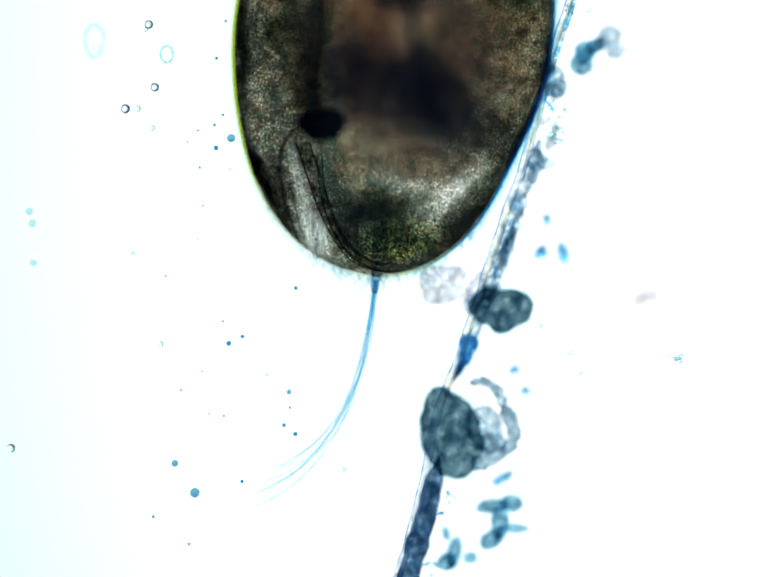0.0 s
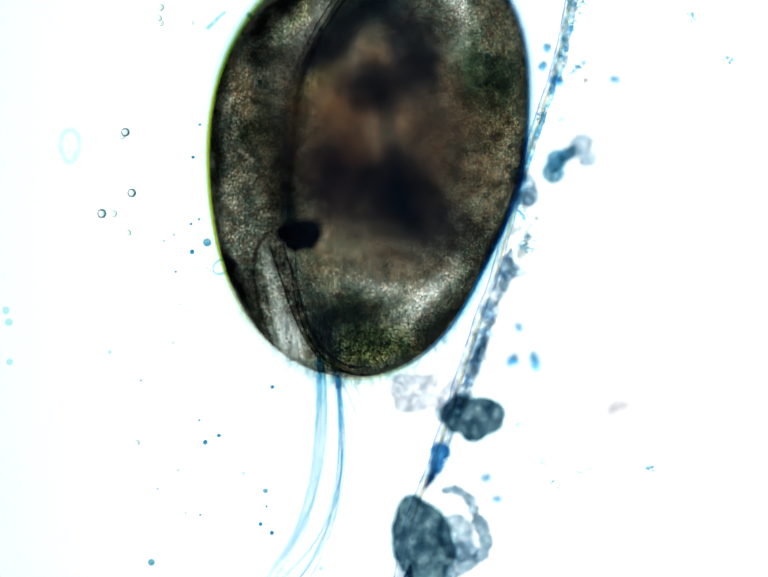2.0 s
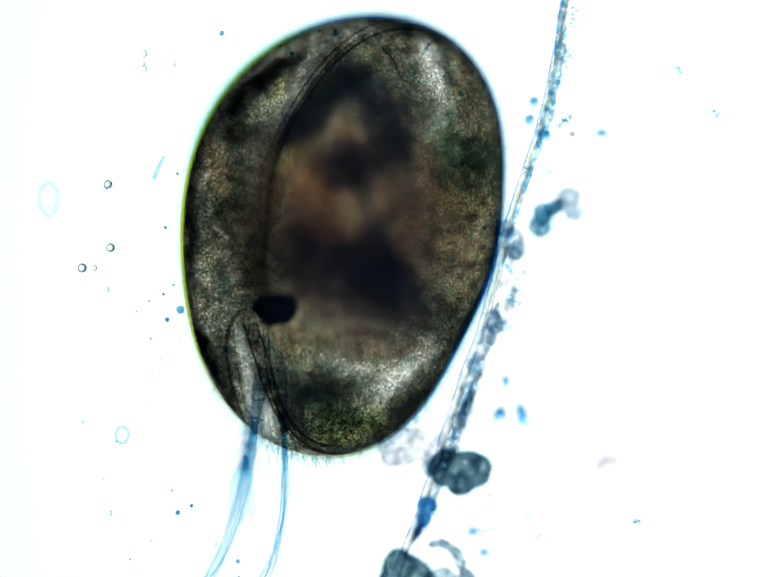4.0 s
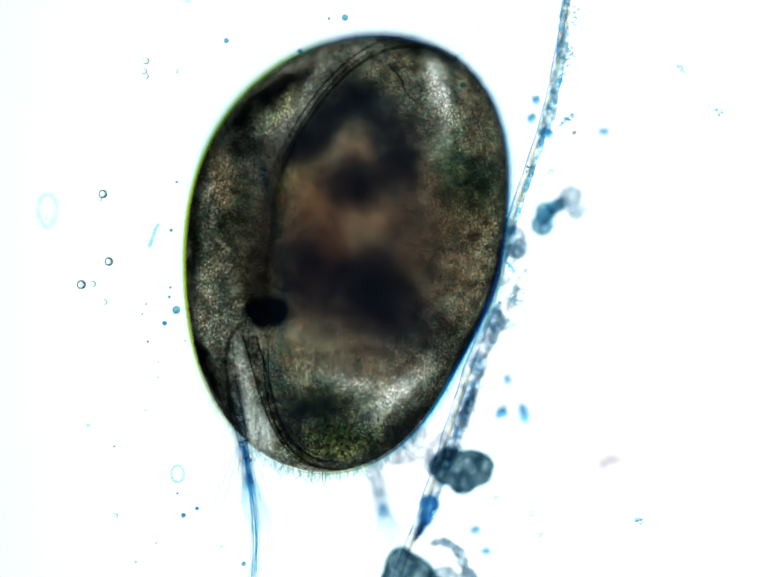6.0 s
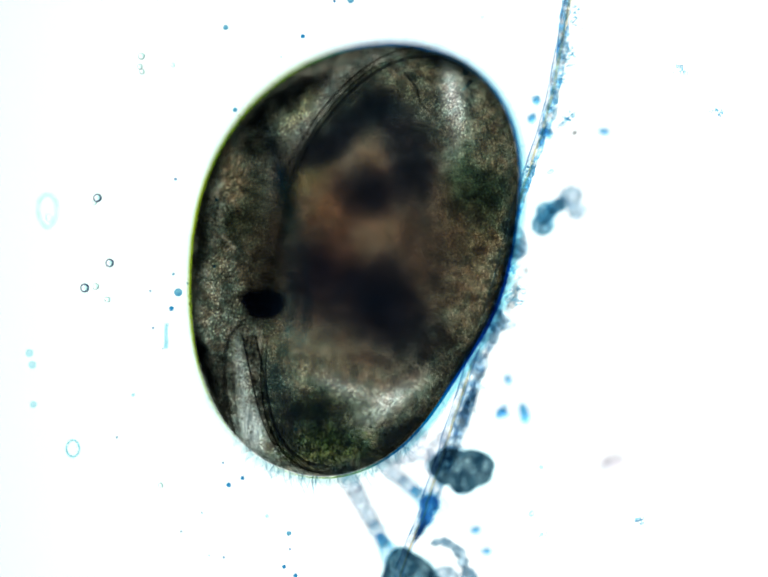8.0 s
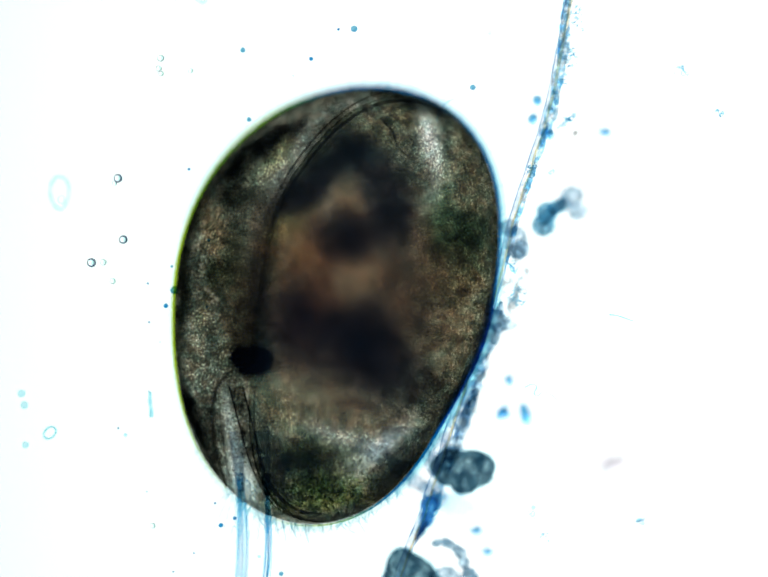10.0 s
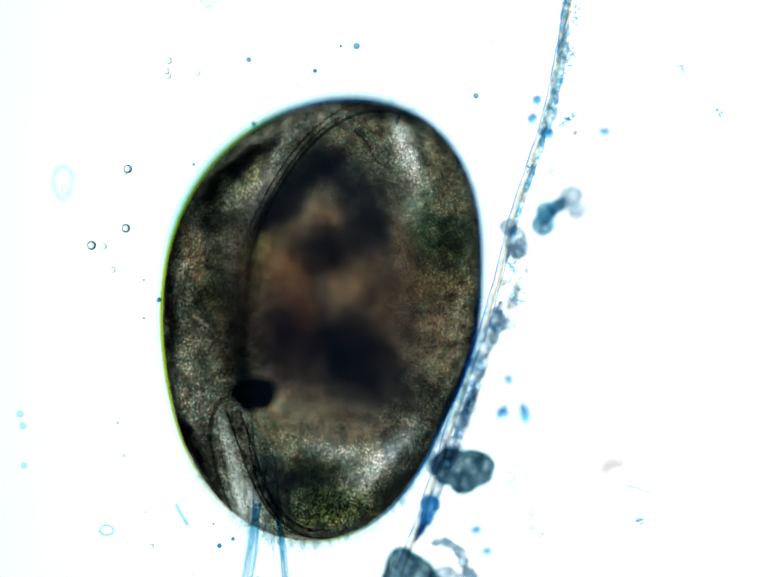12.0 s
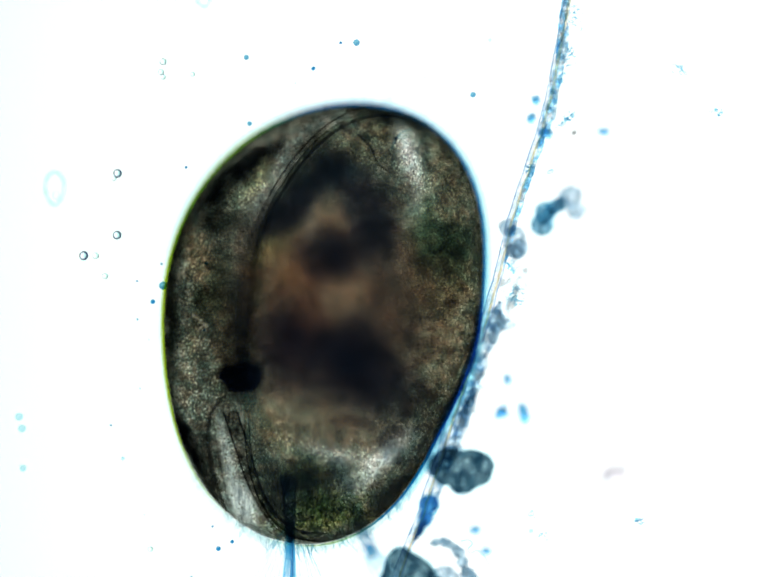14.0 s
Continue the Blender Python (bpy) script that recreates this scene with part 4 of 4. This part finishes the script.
            r, a0 = rnd.uniform(1.5, 5.5), rnd.uniform(0, 6.28)
            span = rnd.uniform(2.0, 5.5)
            tube(bm, [(px + r * math.cos(a0 + span * u / 7) * rnd.uniform(0.8, 1.2), py + r * 0.75 * math.sin(a0 + span * u / 7), rnd.uniform(-2, 2)) for u in range(8)], 1.0, 0.7, 4)
        single("crystal_scribble", bm, wire, "frosty blue scribble of fine crystals on the filament" if held else "frosty blue scribble of fine crystals in the water", "crystals",
               *at(x, y), 186, group="frosty crystal scribbles")


# ---- drifting bubbles and beads ----
# The drift of eight beads: their places over time, as (seconds, x, y) in the field at that time.
DRIFT = [
    [(2, 328, 15), (2.5, 316, 58), (3, 290, 127), (3.5, 294, 107), (6, 298, 124), (6.5, 307, 113), (7, 313, 99), (7.5, 319, 111), (8, 289, 115),
     (10.5, 342, 119), (11, 351, 116), (11.5, 352, 119), (12, 344, 124), (12.5, 348, 127), (13, 348, 129), (13.5, 343, 127), (14, 333, 126)],
    [(0, 304, 50), (0.5, 306, 46), (1, 310, 47), (1.5, 309, 47), (2, 256, 270), (2.5, 246, 317), (3, 223, 399), (3.5, 222, 374), (6, 210, 396), (6.5, 218, 378),
     (7, 209, 368), (7.5, 236, 363), (8, 199, 404), (10.5, 255, 346), (11, 263, 333), (11.5, 259, 337), (12, 261, 345), (12.5, 263, 343), (13, 262, 346), (13.5, 258, 347), (14, 240, 354)],
    [(0, 316, 178), (0.5, 318, 174), (1, 322, 174), (1.5, 322, 176), (2, 269, 394), (2.5, 258, 443), (3, 244, 524), (3.5, 233, 502), (6, 222, 534), (6.5, 223, 513),
     (7, 222, 508), (7.5, 240, 493), (8, 224, 537), (10.5, 256, 469), (11, 256, 455), (11.5, 251, 460), (12, 257, 466), (12.5, 258, 462), (13, 256, 466), (13.5, 254, 468), (14, 239, 480)],
    [(0, 256, 222), (0.5, 257, 219), (1, 261, 218), (1.5, 261, 220), (2, 208, 436), (2.5, 197, 487), (3, 185, 571), (3.5, 172, 543), (6, 166, 581), (6.5, 163, 558),
     (7, 169, 554), (7.5, 177, 533), (8, 173, 588), (10.5, 188, 508), (11, 185, 486), (11.5, 181, 495), (12, 187, 501), (12.5, 186, 497), (13, 185, 502), (13.5, 183, 507), (14, 171, 522)],
    [(0, 441, 302), (0.5, 442, 300), (1, 447, 296), (1.5, 447, 296), (2, 392, 514), (2.5, 380, 562), (3, 375, 621), (3.5, 347, 643), (6, 336, 660), (6.5, 326, 645),
     (7, 325, 653), (7.5, 327, 644), (8, 350, 630), (10.5, 326, 622), (11, 312, 619), (11.5, 312, 619), (12, 325, 612), (12.5, 322, 610), (13, 323, 607), (13.5, 324, 604), (14, 312, 616)],
    [(0, 472, 282), (0.5, 473, 281), (1, 478, 277), (1.5, 478, 277), (2, 423, 495), (2.5, 411, 543), (3, 402, 592), (3.5, 377, 629), (6, 360, 633), (6.5, 350, 620),
     (7, 345, 622), (7.5, 350, 620), (8, 364, 597), (10.5, 349, 592), (11, 340, 602), (11.5, 336, 594), (12, 346, 590), (12.5, 346, 590), (13, 348, 588), (13.5, 348, 580), (14, 333, 583)],
    [(2.5, 472, 6), (3, 450, 59), (3.5, 451, 62), (6, 462, 83), (6.5, 470, 82), (7, 484, 70), (7.5, 482, 86), (8, 461, 56), (10.5, 506, 115), (11, 513, 123),
     (11.5, 517, 127), (12, 508, 122), (12.5, 512, 129), (13, 512, 131), (13.5, 509, 123), (14, 503, 117)],
    [(6, 704, 36), (6.5, 704, 43), (7, 725, 43), (7.5, 709, 53), (8, 716, 0), (10.5, 726, 86), (11, 731, 108), (11.5, 735, 111), (12, 728, 94), (12.5, 729, 103),
     (13, 730, 102), (13.5, 729, 91), (14, 728, 87)],
]
TIMES = (0, 0.5, 1, 1.5, 2, 2.5, 3, 3.5, 6, 6.5, 7, 7.5, 8, 10.5, 11, 11.5, 12, 12.5, 13, 13.5, 14)
REST = 12.5


def drift_rows():
    """For each guide bead its place on the stage at each of TIMES, None where it is out of sight."""
    guides = []
    for rows in DRIFT:
        seen = {}
        for t, x, y in rows:
            sx, sy = stage_at(t)
            seen[t] = (x - 784 + sx, 589 - y + sy)
        guides.append(seen)
    return guides


GUIDES = drift_rows()


def drifting(x, y, t):
    """Where a bead that lies at x, y (from the field's corner) at the time REST has drifted to at t."""
    px, py = at(x, y)
    sw = dx = dy = 0.0
    for g in GUIDES:
        if t in g:
            gx, gy = g[REST]
            w = 1.0 / ((gx - px) ** 2 + (gy - py) ** 2 + 4.0) ** 1.1
            sw, dx, dy = sw + w, dx + w * (g[t][0] - gx), dy + w * (g[t][1] - gy)
    return px + dx / sw, py + dy / sw


BEADS = []


def build_beads():
    air = clear_glass("air_bubble_wall", 0.81, (0.94, 0.99, 1.0))
    thin_air = clear_glass("vesicle_wall", 0.885, (0.97, 1.0, 1.0))
    blue = see_through("blue_bead", (0.24, 0.56, 0.74), (0.12, 0.40, 0.60), 12)
    teal = see_through("teal_bead", (0.48, 0.70, 0.78), (0.24, 0.50, 0.64), 8)
    haze = see_through("haze_bead", (0.80, 0.92, 0.95), (0.66, 0.84, 0.89), 12)

    def ball(bm, r, sub=3):
        bmesh.ops.create_icosphere(bm, subdivisions=sub, radius=r)

    spec = [
        # kind, x, y, radius at the time REST
        ("clear", 348, 127, 7), ("clear", 344, 148, 6), ("clear", 348, 158, 5.5), ("clear", 407, 154, 5), ("air", 263, 343, 9), ("air", 258, 462, 9), ("air", 186, 497, 9.5),
        ("clear", 211, 499, 6.5), ("clear", 230, 548, 6), ("blue", 322, 610, 5), ("teal", 346, 590, 8.5), ("teal", 512, 129, 5.5), ("teal", 729, 103, 7), ("blue", 697, 103, 3),
        ("blue", 645, 152, 4.5), ("teal", 521, 257, 5), ("blue", 397, 335, 3), ("teal", 343, 538, 3), ("blue", 292, 570, 2.2), ("blue", 292, 648, 2.5), ("blue", 299, 788, 1.8),
        ("blue", 240, 862, 2.2), ("haze", 873, 168, 5), ("teal", 973, 201, 6), ("haze", 1008, 88, 6), ("blue", 611, 180, 1.8), ("haze", 445, 214, 2), ("haze", 466, 215, 2),
        ("haze", 440, 272, 2), ("clear", 256, 353, 5), ("blue", 316, 690, 1.6), ("haze", 802, 208, 5),
    ]
    names = {"clear": ("water_vesicle", "tiny clear round vesicle drifting in the water", thin_air), "air": ("air_bubble", "small clear bubble with a dark ring", air),
             "blue": ("blue_bead", "tiny blue spherical particle drifting in water", blue), "teal": ("teal_bead", "small teal droplet drifting in the water", teal),
             "haze": ("pale_bead", "faint pale particle drifting in the water", haze)}
    for i, (kind, x, y, r) in enumerate(spec):
        bm = bmesh.new()
        ball(bm, r, 3 if r > 3 else 2)
        name, label, mat = names[kind]
        z = 110.0 if kind == "haze" else 195.0
        ob = single(name, bm, mat, label, "particle", *at(x, y), z, group="drifting particles")
        BEADS.append((ob, [(t, *drifting(x, y, t), z) for t in TIMES]))

    # beads of the lower half, seen before the stage is pushed; they sink out of the field later
    early = [("clear", 328, 702, 5.5), ("blue", 467, 701, 5), ("blue", 495, 687, 4), ("teal", 357, 946, 7), ("teal", 398, 1006, 10), ("blue", 604, 588, 4), ("blue", 313, 1055, 3),
             ("blue", 386, 1111, 3), ("blue", 494, 983, 3.5), ("blue", 603, 886, 4.5), ("teal", 590, 800, 5), ("blue", 457, 849, 2.5), ("blue", 370, 796, 2.2), ("blue", 455, 656, 2.5),
             ("blue", 580, 868, 4), ("haze", 703, 958, 5), ("blue", 438, 255, 3), ("blue", 442, 119, 3.5), ("blue", 412, 758, 2), ("blue", 383, 290, 2), ("blue", 592, 832, 2.5),
             ("haze", 272, 517, 4), ("blue", 415, 420, 1.8), ("haze", 1105, 665, 5), ("clear", 22, 915, 9), ("haze", 60, 432, 8), ("haze", 66, 456, 8), ("haze", 68, 537, 7), ("haze", 545, 765, 4), ("blue", 316, 632, 1.6), ("blue", 470, 345, 1.8), ("blue", 427, 845, 1.8)]
    path = [(0, 0, 0), (0.5, -1, 0), (1, 1, -2), (1.5, -1, -5), (2, 10, -20), (2.5, -5, -15), (3, 15, -10), (3.5, -20, 6), (6, -12, 22), (6.5, -20, 15), (7, 24, -2),
            (7.5, 34, -10), (8, 80, -40), (10.5, 60, 60), (14, 60, 90)]
    for kind, x, y, r in early:
        bm = bmesh.new()
        ball(bm, r, 3 if r > 3 else 2)
        name, label, mat = names[kind]
        ob = single(name, bm, mat, label, "particle", *at(x - 79, y + 329), 195, group="drifting particles")
        px, py = at(x - 79, y + 329)
        BEADS.append((ob, [(t, px + dx, py - dy, 195.0) for t, dx, dy in path]))

    # two empty egg cases: thin oval rings
    ghost = see_through("egg_case_wall", (0.92, 0.975, 0.968), (0.83, 0.93, 0.92), 14)
    for x, y, rx, ry in ((128, 370, 19, 33), (427, 4, 13, 11)):
        bm = bmesh.new()
        pts = [(rx * (1 + 0.12 * math.sin(a)) * math.cos(a), ry * math.sin(a), 0) for a in [2 * math.pi * k / 40 for k in range(41)]]
        tube(bm, pts, 5, 5, 6, 0.7)
        tube(bm, [(p[0] * 0.3 + 3, p[1] * 0.25 - 14, 0) for p in pts], 1.6, 1.6, 5)
        ob = single("egg_case", bm, ghost, "faint empty oval egg case drifting in water", "egg case", *at(x, y), 165)
        BEADS.append((ob, [(t, *drifting(x, y, t), 165.0) for t in TIMES]))


def build_drifters():
    """Loose threads, rods and rings that drift through the field on ways of their own."""
    pale = see_through("rod_wall", (0.70, 0.88, 0.92), (0.56, 0.80, 0.86), 12)
    bm = bmesh.new()
    tube(bm, [(0, -26, 0), (1, -10, 0), (0, 8, 0), (2, 26, 0)], 4.5, 3.5, 8)
    rod = single("pale_rod", bm, pale, "faint pale cyan rod drifting in the water", "rod", *at(370, 1060), 170)
    ways = [(rod, [(0, 520, -60, -45), (1.5, 500, -40, -45), (2, 440, 40, -45), (2.5, 395, 130, -42), (3, 377, 220, -30), (3.5, 331, 284, -24), (6, 312, 480, -20), (6.5, 293, 517, -14), (7, 297, 542, -10),
                   (7.5, 287, 660, 0), (8, 338, 686, 0), (10.5, 302, 912, 10), (11, 338, 996, 26), (11.5, 350, 1012, 24), (12, 370, 1052, 30), (12.5, 372, 1068, 40), (13, 400, 1100, 50), (14, 404, 1200, 60)])]
    for label, pts, r, way in (
            ("thin pale thread drifting in the water", [(-26, 8, 0), (-8, 3, 0), (8, -4, 0), (24, -12, 0)], 2.4,
             [(0, 1720, 420, 0), (8.2, 1700, 470, 0), (10.3, 1245, 690, 10), (10.5, 1266, 718, 18), (11, 1342, 798, 0), (11.5, 1326, 882, 6), (12, 1306, 998, 4), (12.5, 1270, 1066, 10), (13, 1264, 1140, 0), (14, 1250, 1290, 0)]),
            ("coiled clear thread drifting in the water", [(-6, 24, 0), (8, 16, 2), (10, 4, 0), (-4, 2, 2), (-6, -8, 0), (8, -12, 2), (12, -30, 0), (8, -52, 0)], 1.6,
             [(0, 1720, 820, 0), (8.2, 1680, 800, 0), (10.3, 1060, 800, 60), (10.5, 1062, 836, 40), (11, 1096, 876, 10), (11.5, 1068, 918, 0), (12, 1042, 985, 10), (12.5, 1001, 1038, 20), (13, 990, 1046, 30), (14, 960, 1120, 40)]),
            ("fine scratchy thread drifting in the water", [(-22, 4, 0), (-8, -3, 0), (6, 5, 0), (22, -2, 0)], 1.8,
             [(0, 1385, 728, 0), (0.5, 1345, 735, 6), (1, 1325, 742, 10), (1.5, 1292, 746, 14), (2, 1198, 962, 10), (2.5, 1146, 1024, 8), (3, 1115, 1092, 0), (3.5, 1042, 1062, 0), (6, 960, 1300, 0), (14, 940, 1400, 0)])):
        bm = bmesh.new()
        tube(bm, smooth_path(pts, 5), r, r * 0.6, 5)
        ways.append((single("drifting_thread", bm, pale, label, "thread", 0, 0, 180), way))
    for label, rx, ry, way in (
            ("clear oval ring drifting in the water", 14, 10, [(0, 60, 1560, 0), (8.2, 60, 1420, 0), (10.5, 104, 826, 60), (11, 34, 851, 70), (11.5, 163, 1006, -30), (12, 217, 1083, 0), (12.5, 187, 1120, 0), (13, 150, 1240, 0), (14, 150, 1300, 0)]),
            ("clear round ring drifting in the water", 13, 17, [(0, 340, 110, 0), (0.5, 345, 290, 0), (1, 355, 255, 20), (1.5, 346, 188, 20), (2, 450, 545, -50), (2.5, 276, 646, 30), (3, 340, 795, 40), (3.5, 236, 850, 0), (6, 362, 968, 0), (6.5, 268, 858, 30),
                                                               (7, 208, 872, 0), (8, 148, 916, 0), (10.5, 104, 1270, 0), (14, 100, 1300, 0)])):
        bm = bmesh.new()
        tube(bm, [(rx * math.cos(a), ry * math.sin(a), 0) for a in [2 * math.pi * k / 28 for k in range(29)]], 2.2, 2.2, 6)
        ways.append((single("vesicle_ring", bm, pale, label, "vesicle", 0, 0, 175), way))
    for ob, way in ways:
        z = ob.location.z
        rows = []
        for t, x, y, turn in way:
            sx, sy = stage_at(t)
            rows.append((t, pose((x - 784 + sx) * U, (589 - y + sy) * U, z, 0, 0, turn)))
        DRIFTERS.append((ob, rows))


DRIFTERS = []


# ---- what moves ----
# The animal: seconds, and the middle of its shell on the stage (from the field's corner at rest), its lean, pitch and roll in degrees.
SWIM = [
    (0.0, 725.5, 439, 0.2, 0, 0), (0.5, 726, 441, 0.2, 0, 0), (1.0, 729, 439, 0, 0, 0), (1.5, 728, 439, 0, 0, 0), (2.0, 731, 428, 0, 0, 0), (2.5, 726, 434, -0.6, 0, 0),
    (3.0, 731, 436, -4.6, -2, 0), (3.5, 709, 462, 0.0, 0, 2), (3.7, 705, 470, -0.3, 0, 2), (5.8, 706, 512, -2.2, -2, 0), (6.0, 706, 515, -2.4, -2, 0), (6.5, 696, 528, -1.2, -1, 0),
    (7.0, 699, 550, -5.6, -2, -3), (7.5, 686, 563, 0.4, 0, 2), (8.0, 717, 527, -6.2, -3, -4), (8.2, 712, 531, -6, -3, -4), (10.5, 669, 640, -1.6, -1, 0), (11.0, 657, 650, 1.6, 0, 2),
    (11.5, 660, 657, 2.0, 0, 0), (12.0, 658, 654, 1.2, 0, 2), (12.5, 657.5, 668, 0, 0, 0), (13.0, 658.5, 672, -0.6, -1, 0), (13.5, 659, 667, -0.4, -1, 0), (14.0, 661, 661, -0.3, -2, -2),
]

# The eye swivels inside the shell: seconds, and its place in the field at that time.
EYE = [
    (0.0, 655, 252), (0.5, 660, 257), (1.0, 665, 262), (1.5, 665, 262), (2.0, 610, 480), (2.5, 603, 530), (3.0, 570, 558), (3.5, 570, 620), (6.0, 543, 635), (6.5, 538, 652), (7.0, 515, 655), (7.5, 543, 705),
    (8.0, 530, 617), (10.5, 510, 773), (11.0, 512, 812), (11.5, 502, 799), (12.0, 518, 806), (12.5, 500, 817), (13.0, 503, 808), (13.5, 500, 797), (14.0, 488, 770),
]


# Limbs: seconds, joint x and y on the animal in its rest pose, and the swing in degrees (negative swings towards the head side).
JOINT_Z = {"antennule": -4, "antenna": 6, "walking_leg": -70, "hind_leg": -92, "caudal_claw": 20}
SWING = {
    "antennule": [(0.0, 445, 400, 18), (0.2, 560, 800, 2), (0.3, 530, 960, 0), (0.5, 525, 985, -2), (1.0, 545, 985, -4), (1.5, 552, 985, -4), (2.0, 555, 975, 2), (2.4, 560, 980, 0), (2.5, 560, 960, -2),
            (2.7, 445, 400, 18), (3.0, 445, 400, 18), (3.3, 445, 400, 18), (3.5, 536, 976, -4), (3.7, 500, 950, -6), (5.8, 490, 930, -25), (6.0, 445, 400, 18), (6.3, 445, 400, 18), (6.5, 445, 400, 18),
            (6.8, 505, 860, 6), (7.0, 528, 958, -8), (7.3, 520, 930, 0), (7.5, 597, 952, -12), (7.8, 445, 400, 18), (8.0, 445, 400, 18), (8.2, 445, 400, 18), (10.3, 490, 960, 2), (10.5, 520, 939, -6),
            (11.0, 598, 957, -20), (11.5, 528, 907, 2), (12.0, 527, 944, -7), (12.5, 496, 935, 0), (13.0, 540, 955, 1), (13.5, 592, 973, 0), (14.0, 591, 979, 0)],
    "antenna": [(0.0, 630, 1015, -6), (0.3, 625, 1015, -3), (0.5, 620, 1015, 0), (1.0, 614, 1015, 3), (1.5, 612, 1015, 5), (2.0, 582, 1000, 6), (2.3, 570, 1000, 2), (2.5, 600, 760, 4), (2.7, 438, 392, 25),
            (3.0, 438, 392, 25), (3.3, 560, 700, 10), (3.5, 462, 955, 26), (3.7, 530, 930, 8), (5.8, 530, 930, 0), (6.0, 439, 961, 14), (6.3, 438, 392, 25), (6.5, 438, 392, 25), (6.8, 525, 880, 8),
            (7.0, 539, 953, 6), (7.3, 545, 960, 0), (7.5, 610, 990, 0), (7.8, 438, 392, 25), (8.0, 438, 392, 25), (8.2, 438, 392, 25), (10.3, 545, 955, 4), (10.5, 553, 937, 2), (11.0, 544, 980, 10),
            (11.5, 515, 899, 10), (12.0, 536, 932, 9), (12.5, 513, 959, 16), (13.0, 551, 937, 5), (13.5, 590, 964, 4), (14.0, 587, 970, 4)],
    "walking_leg": [(0.0, 470, 570, 6), (2.2, 470, 570, 6), (2.4, 570, 900, -8), (2.5, 561, 1016, -17), (2.7, 590, 960, 0), (3.0, 662, 1055, 17), (3.3, 560, 900, 6), (3.5, 520, 900, -14), (3.7, 500, 930, -10),
            (5.8, 530, 950, -14), (6.0, 436, 940, 12), (6.3, 600, 950, 0), (6.5, 653, 1027, 12), (6.8, 660, 930, 8), (7.0, 704, 1013, 21), (7.2, 690, 930, 4), (7.5, 604, 954, -14), (7.8, 660, 980, 8),
            (8.0, 663, 1065, 35), (8.2, 660, 900, 10), (10.5, 470, 570, 6), (11.0, 470, 570, 6), (11.5, 470, 570, 6), (12.0, 470, 570, 6), (12.5, 541, 951, 8), (13.0, 470, 570, 6), (13.5, 470, 570, 6),
            (14.0, 470, 570, 6)],
    "hind_leg": [(0.0, 690, 560, 10), (2.6, 690, 560, 10), (2.8, 690, 960, 20), (3.0, 687, 1053, 32), (3.3, 760, 940, 60), (3.5, 690, 560, 20), (3.7, 690, 560, 20), (5.8, 730, 900, 70), (6.0, 707, 994, 14),
            (6.3, 700, 1000, 16), (6.5, 636, 1010, 53), (7.0, 716, 1000, 14), (7.5, 660, 959, -12), (8.0, 669, 1013, 56), (8.2, 700, 990, 40), (10.3, 720, 940, 60), (10.5, 595, 1003, 24),
            (11.0, 650, 560, 10), (11.5, 557, 995, 53), (12.0, 650, 560, 10), (12.5, 587, 990, 20), (13.0, 745, 925, -3), (13.5, 642, 943, 12), (14.0, 678, 942, 22)],
    "caudal_claw": [(0.0, 790, 260, 165), (3.0, 800, 290, 150), (6.0, 860, 270, 150), (7.5, 860, 270, 130), (8.2, 850, 300, 150), (10.5, 840, 250, 170), (11.0, 775, 236, 170), (11.5, 800, 290, 150),
                    (12.5, 820, 245, 165), (13.0, 830, 245, 165), (13.5, 845, 250, 185), (14.0, 800, 300, 160)],
}


def motions(body, floc):
    rows = []
    for t, x, y, lean, pitch, roll in SWIM:
        px, py = at(x, y)
        rows.append((t, pose(px * U, py * U, BODY_Z * U, pitch, roll, lean)))
    walk(body, rows)
    for name, limb_rows in SWING.items():
        out = []
        for t, x, y, turn in limb_rows:
            px, py = loc(x, y)
            deep = min(1.0, max(0.0, (900 - y) / 160)) if name != "caudal_claw" else 0
            out.append((t, pose(px * U, py * U, (JOINT_Z[name] * (1 - deep) - 112 * deep) * U, 0, 0, turn)))
        if out[-1][0] < 14.0:
            out.append((14.0, out[-1][1]))
        walk(APPENDAGES[name], out)
    swim = {t: (x, y, lean) for t, x, y, lean, pitch, roll in SWIM}
    out = []
    for t, x, y in EYE:
        sx, sy = stage_at(t)
        cx, cy, lean = swim[t]
        v = Matrix.Rotation(-radians(lean), 2) @ Vector((x + sx - cx, cy - (y - sy)))
        out.append((t, pose(v.x * U, v.y * U, -70 * U)))
    walk(APPENDAGES["eye"], out)
    for ob, places in BEADS:
        walk(ob, [(t, pose(x * U, y * U, z * U)) for t, x, y, z in places])
    for ob, rows in DRIFTERS:
        walk(ob, rows)
    walk(floc, [(t, pose(*[v * U for v in at(x, y)], 22 * U)) for t, x, y in ((0, 1246, 939), (3, 1247, 945), (8, 1255, 948), (12, 1255, 956), (14, 1259, 971))])


build_stage()
SHRIMP = build_shrimp()
build_filament()
FLOC = build_debris()
build_crystals()
build_beads()
build_drifters()
motions(SHRIMP, FLOC)
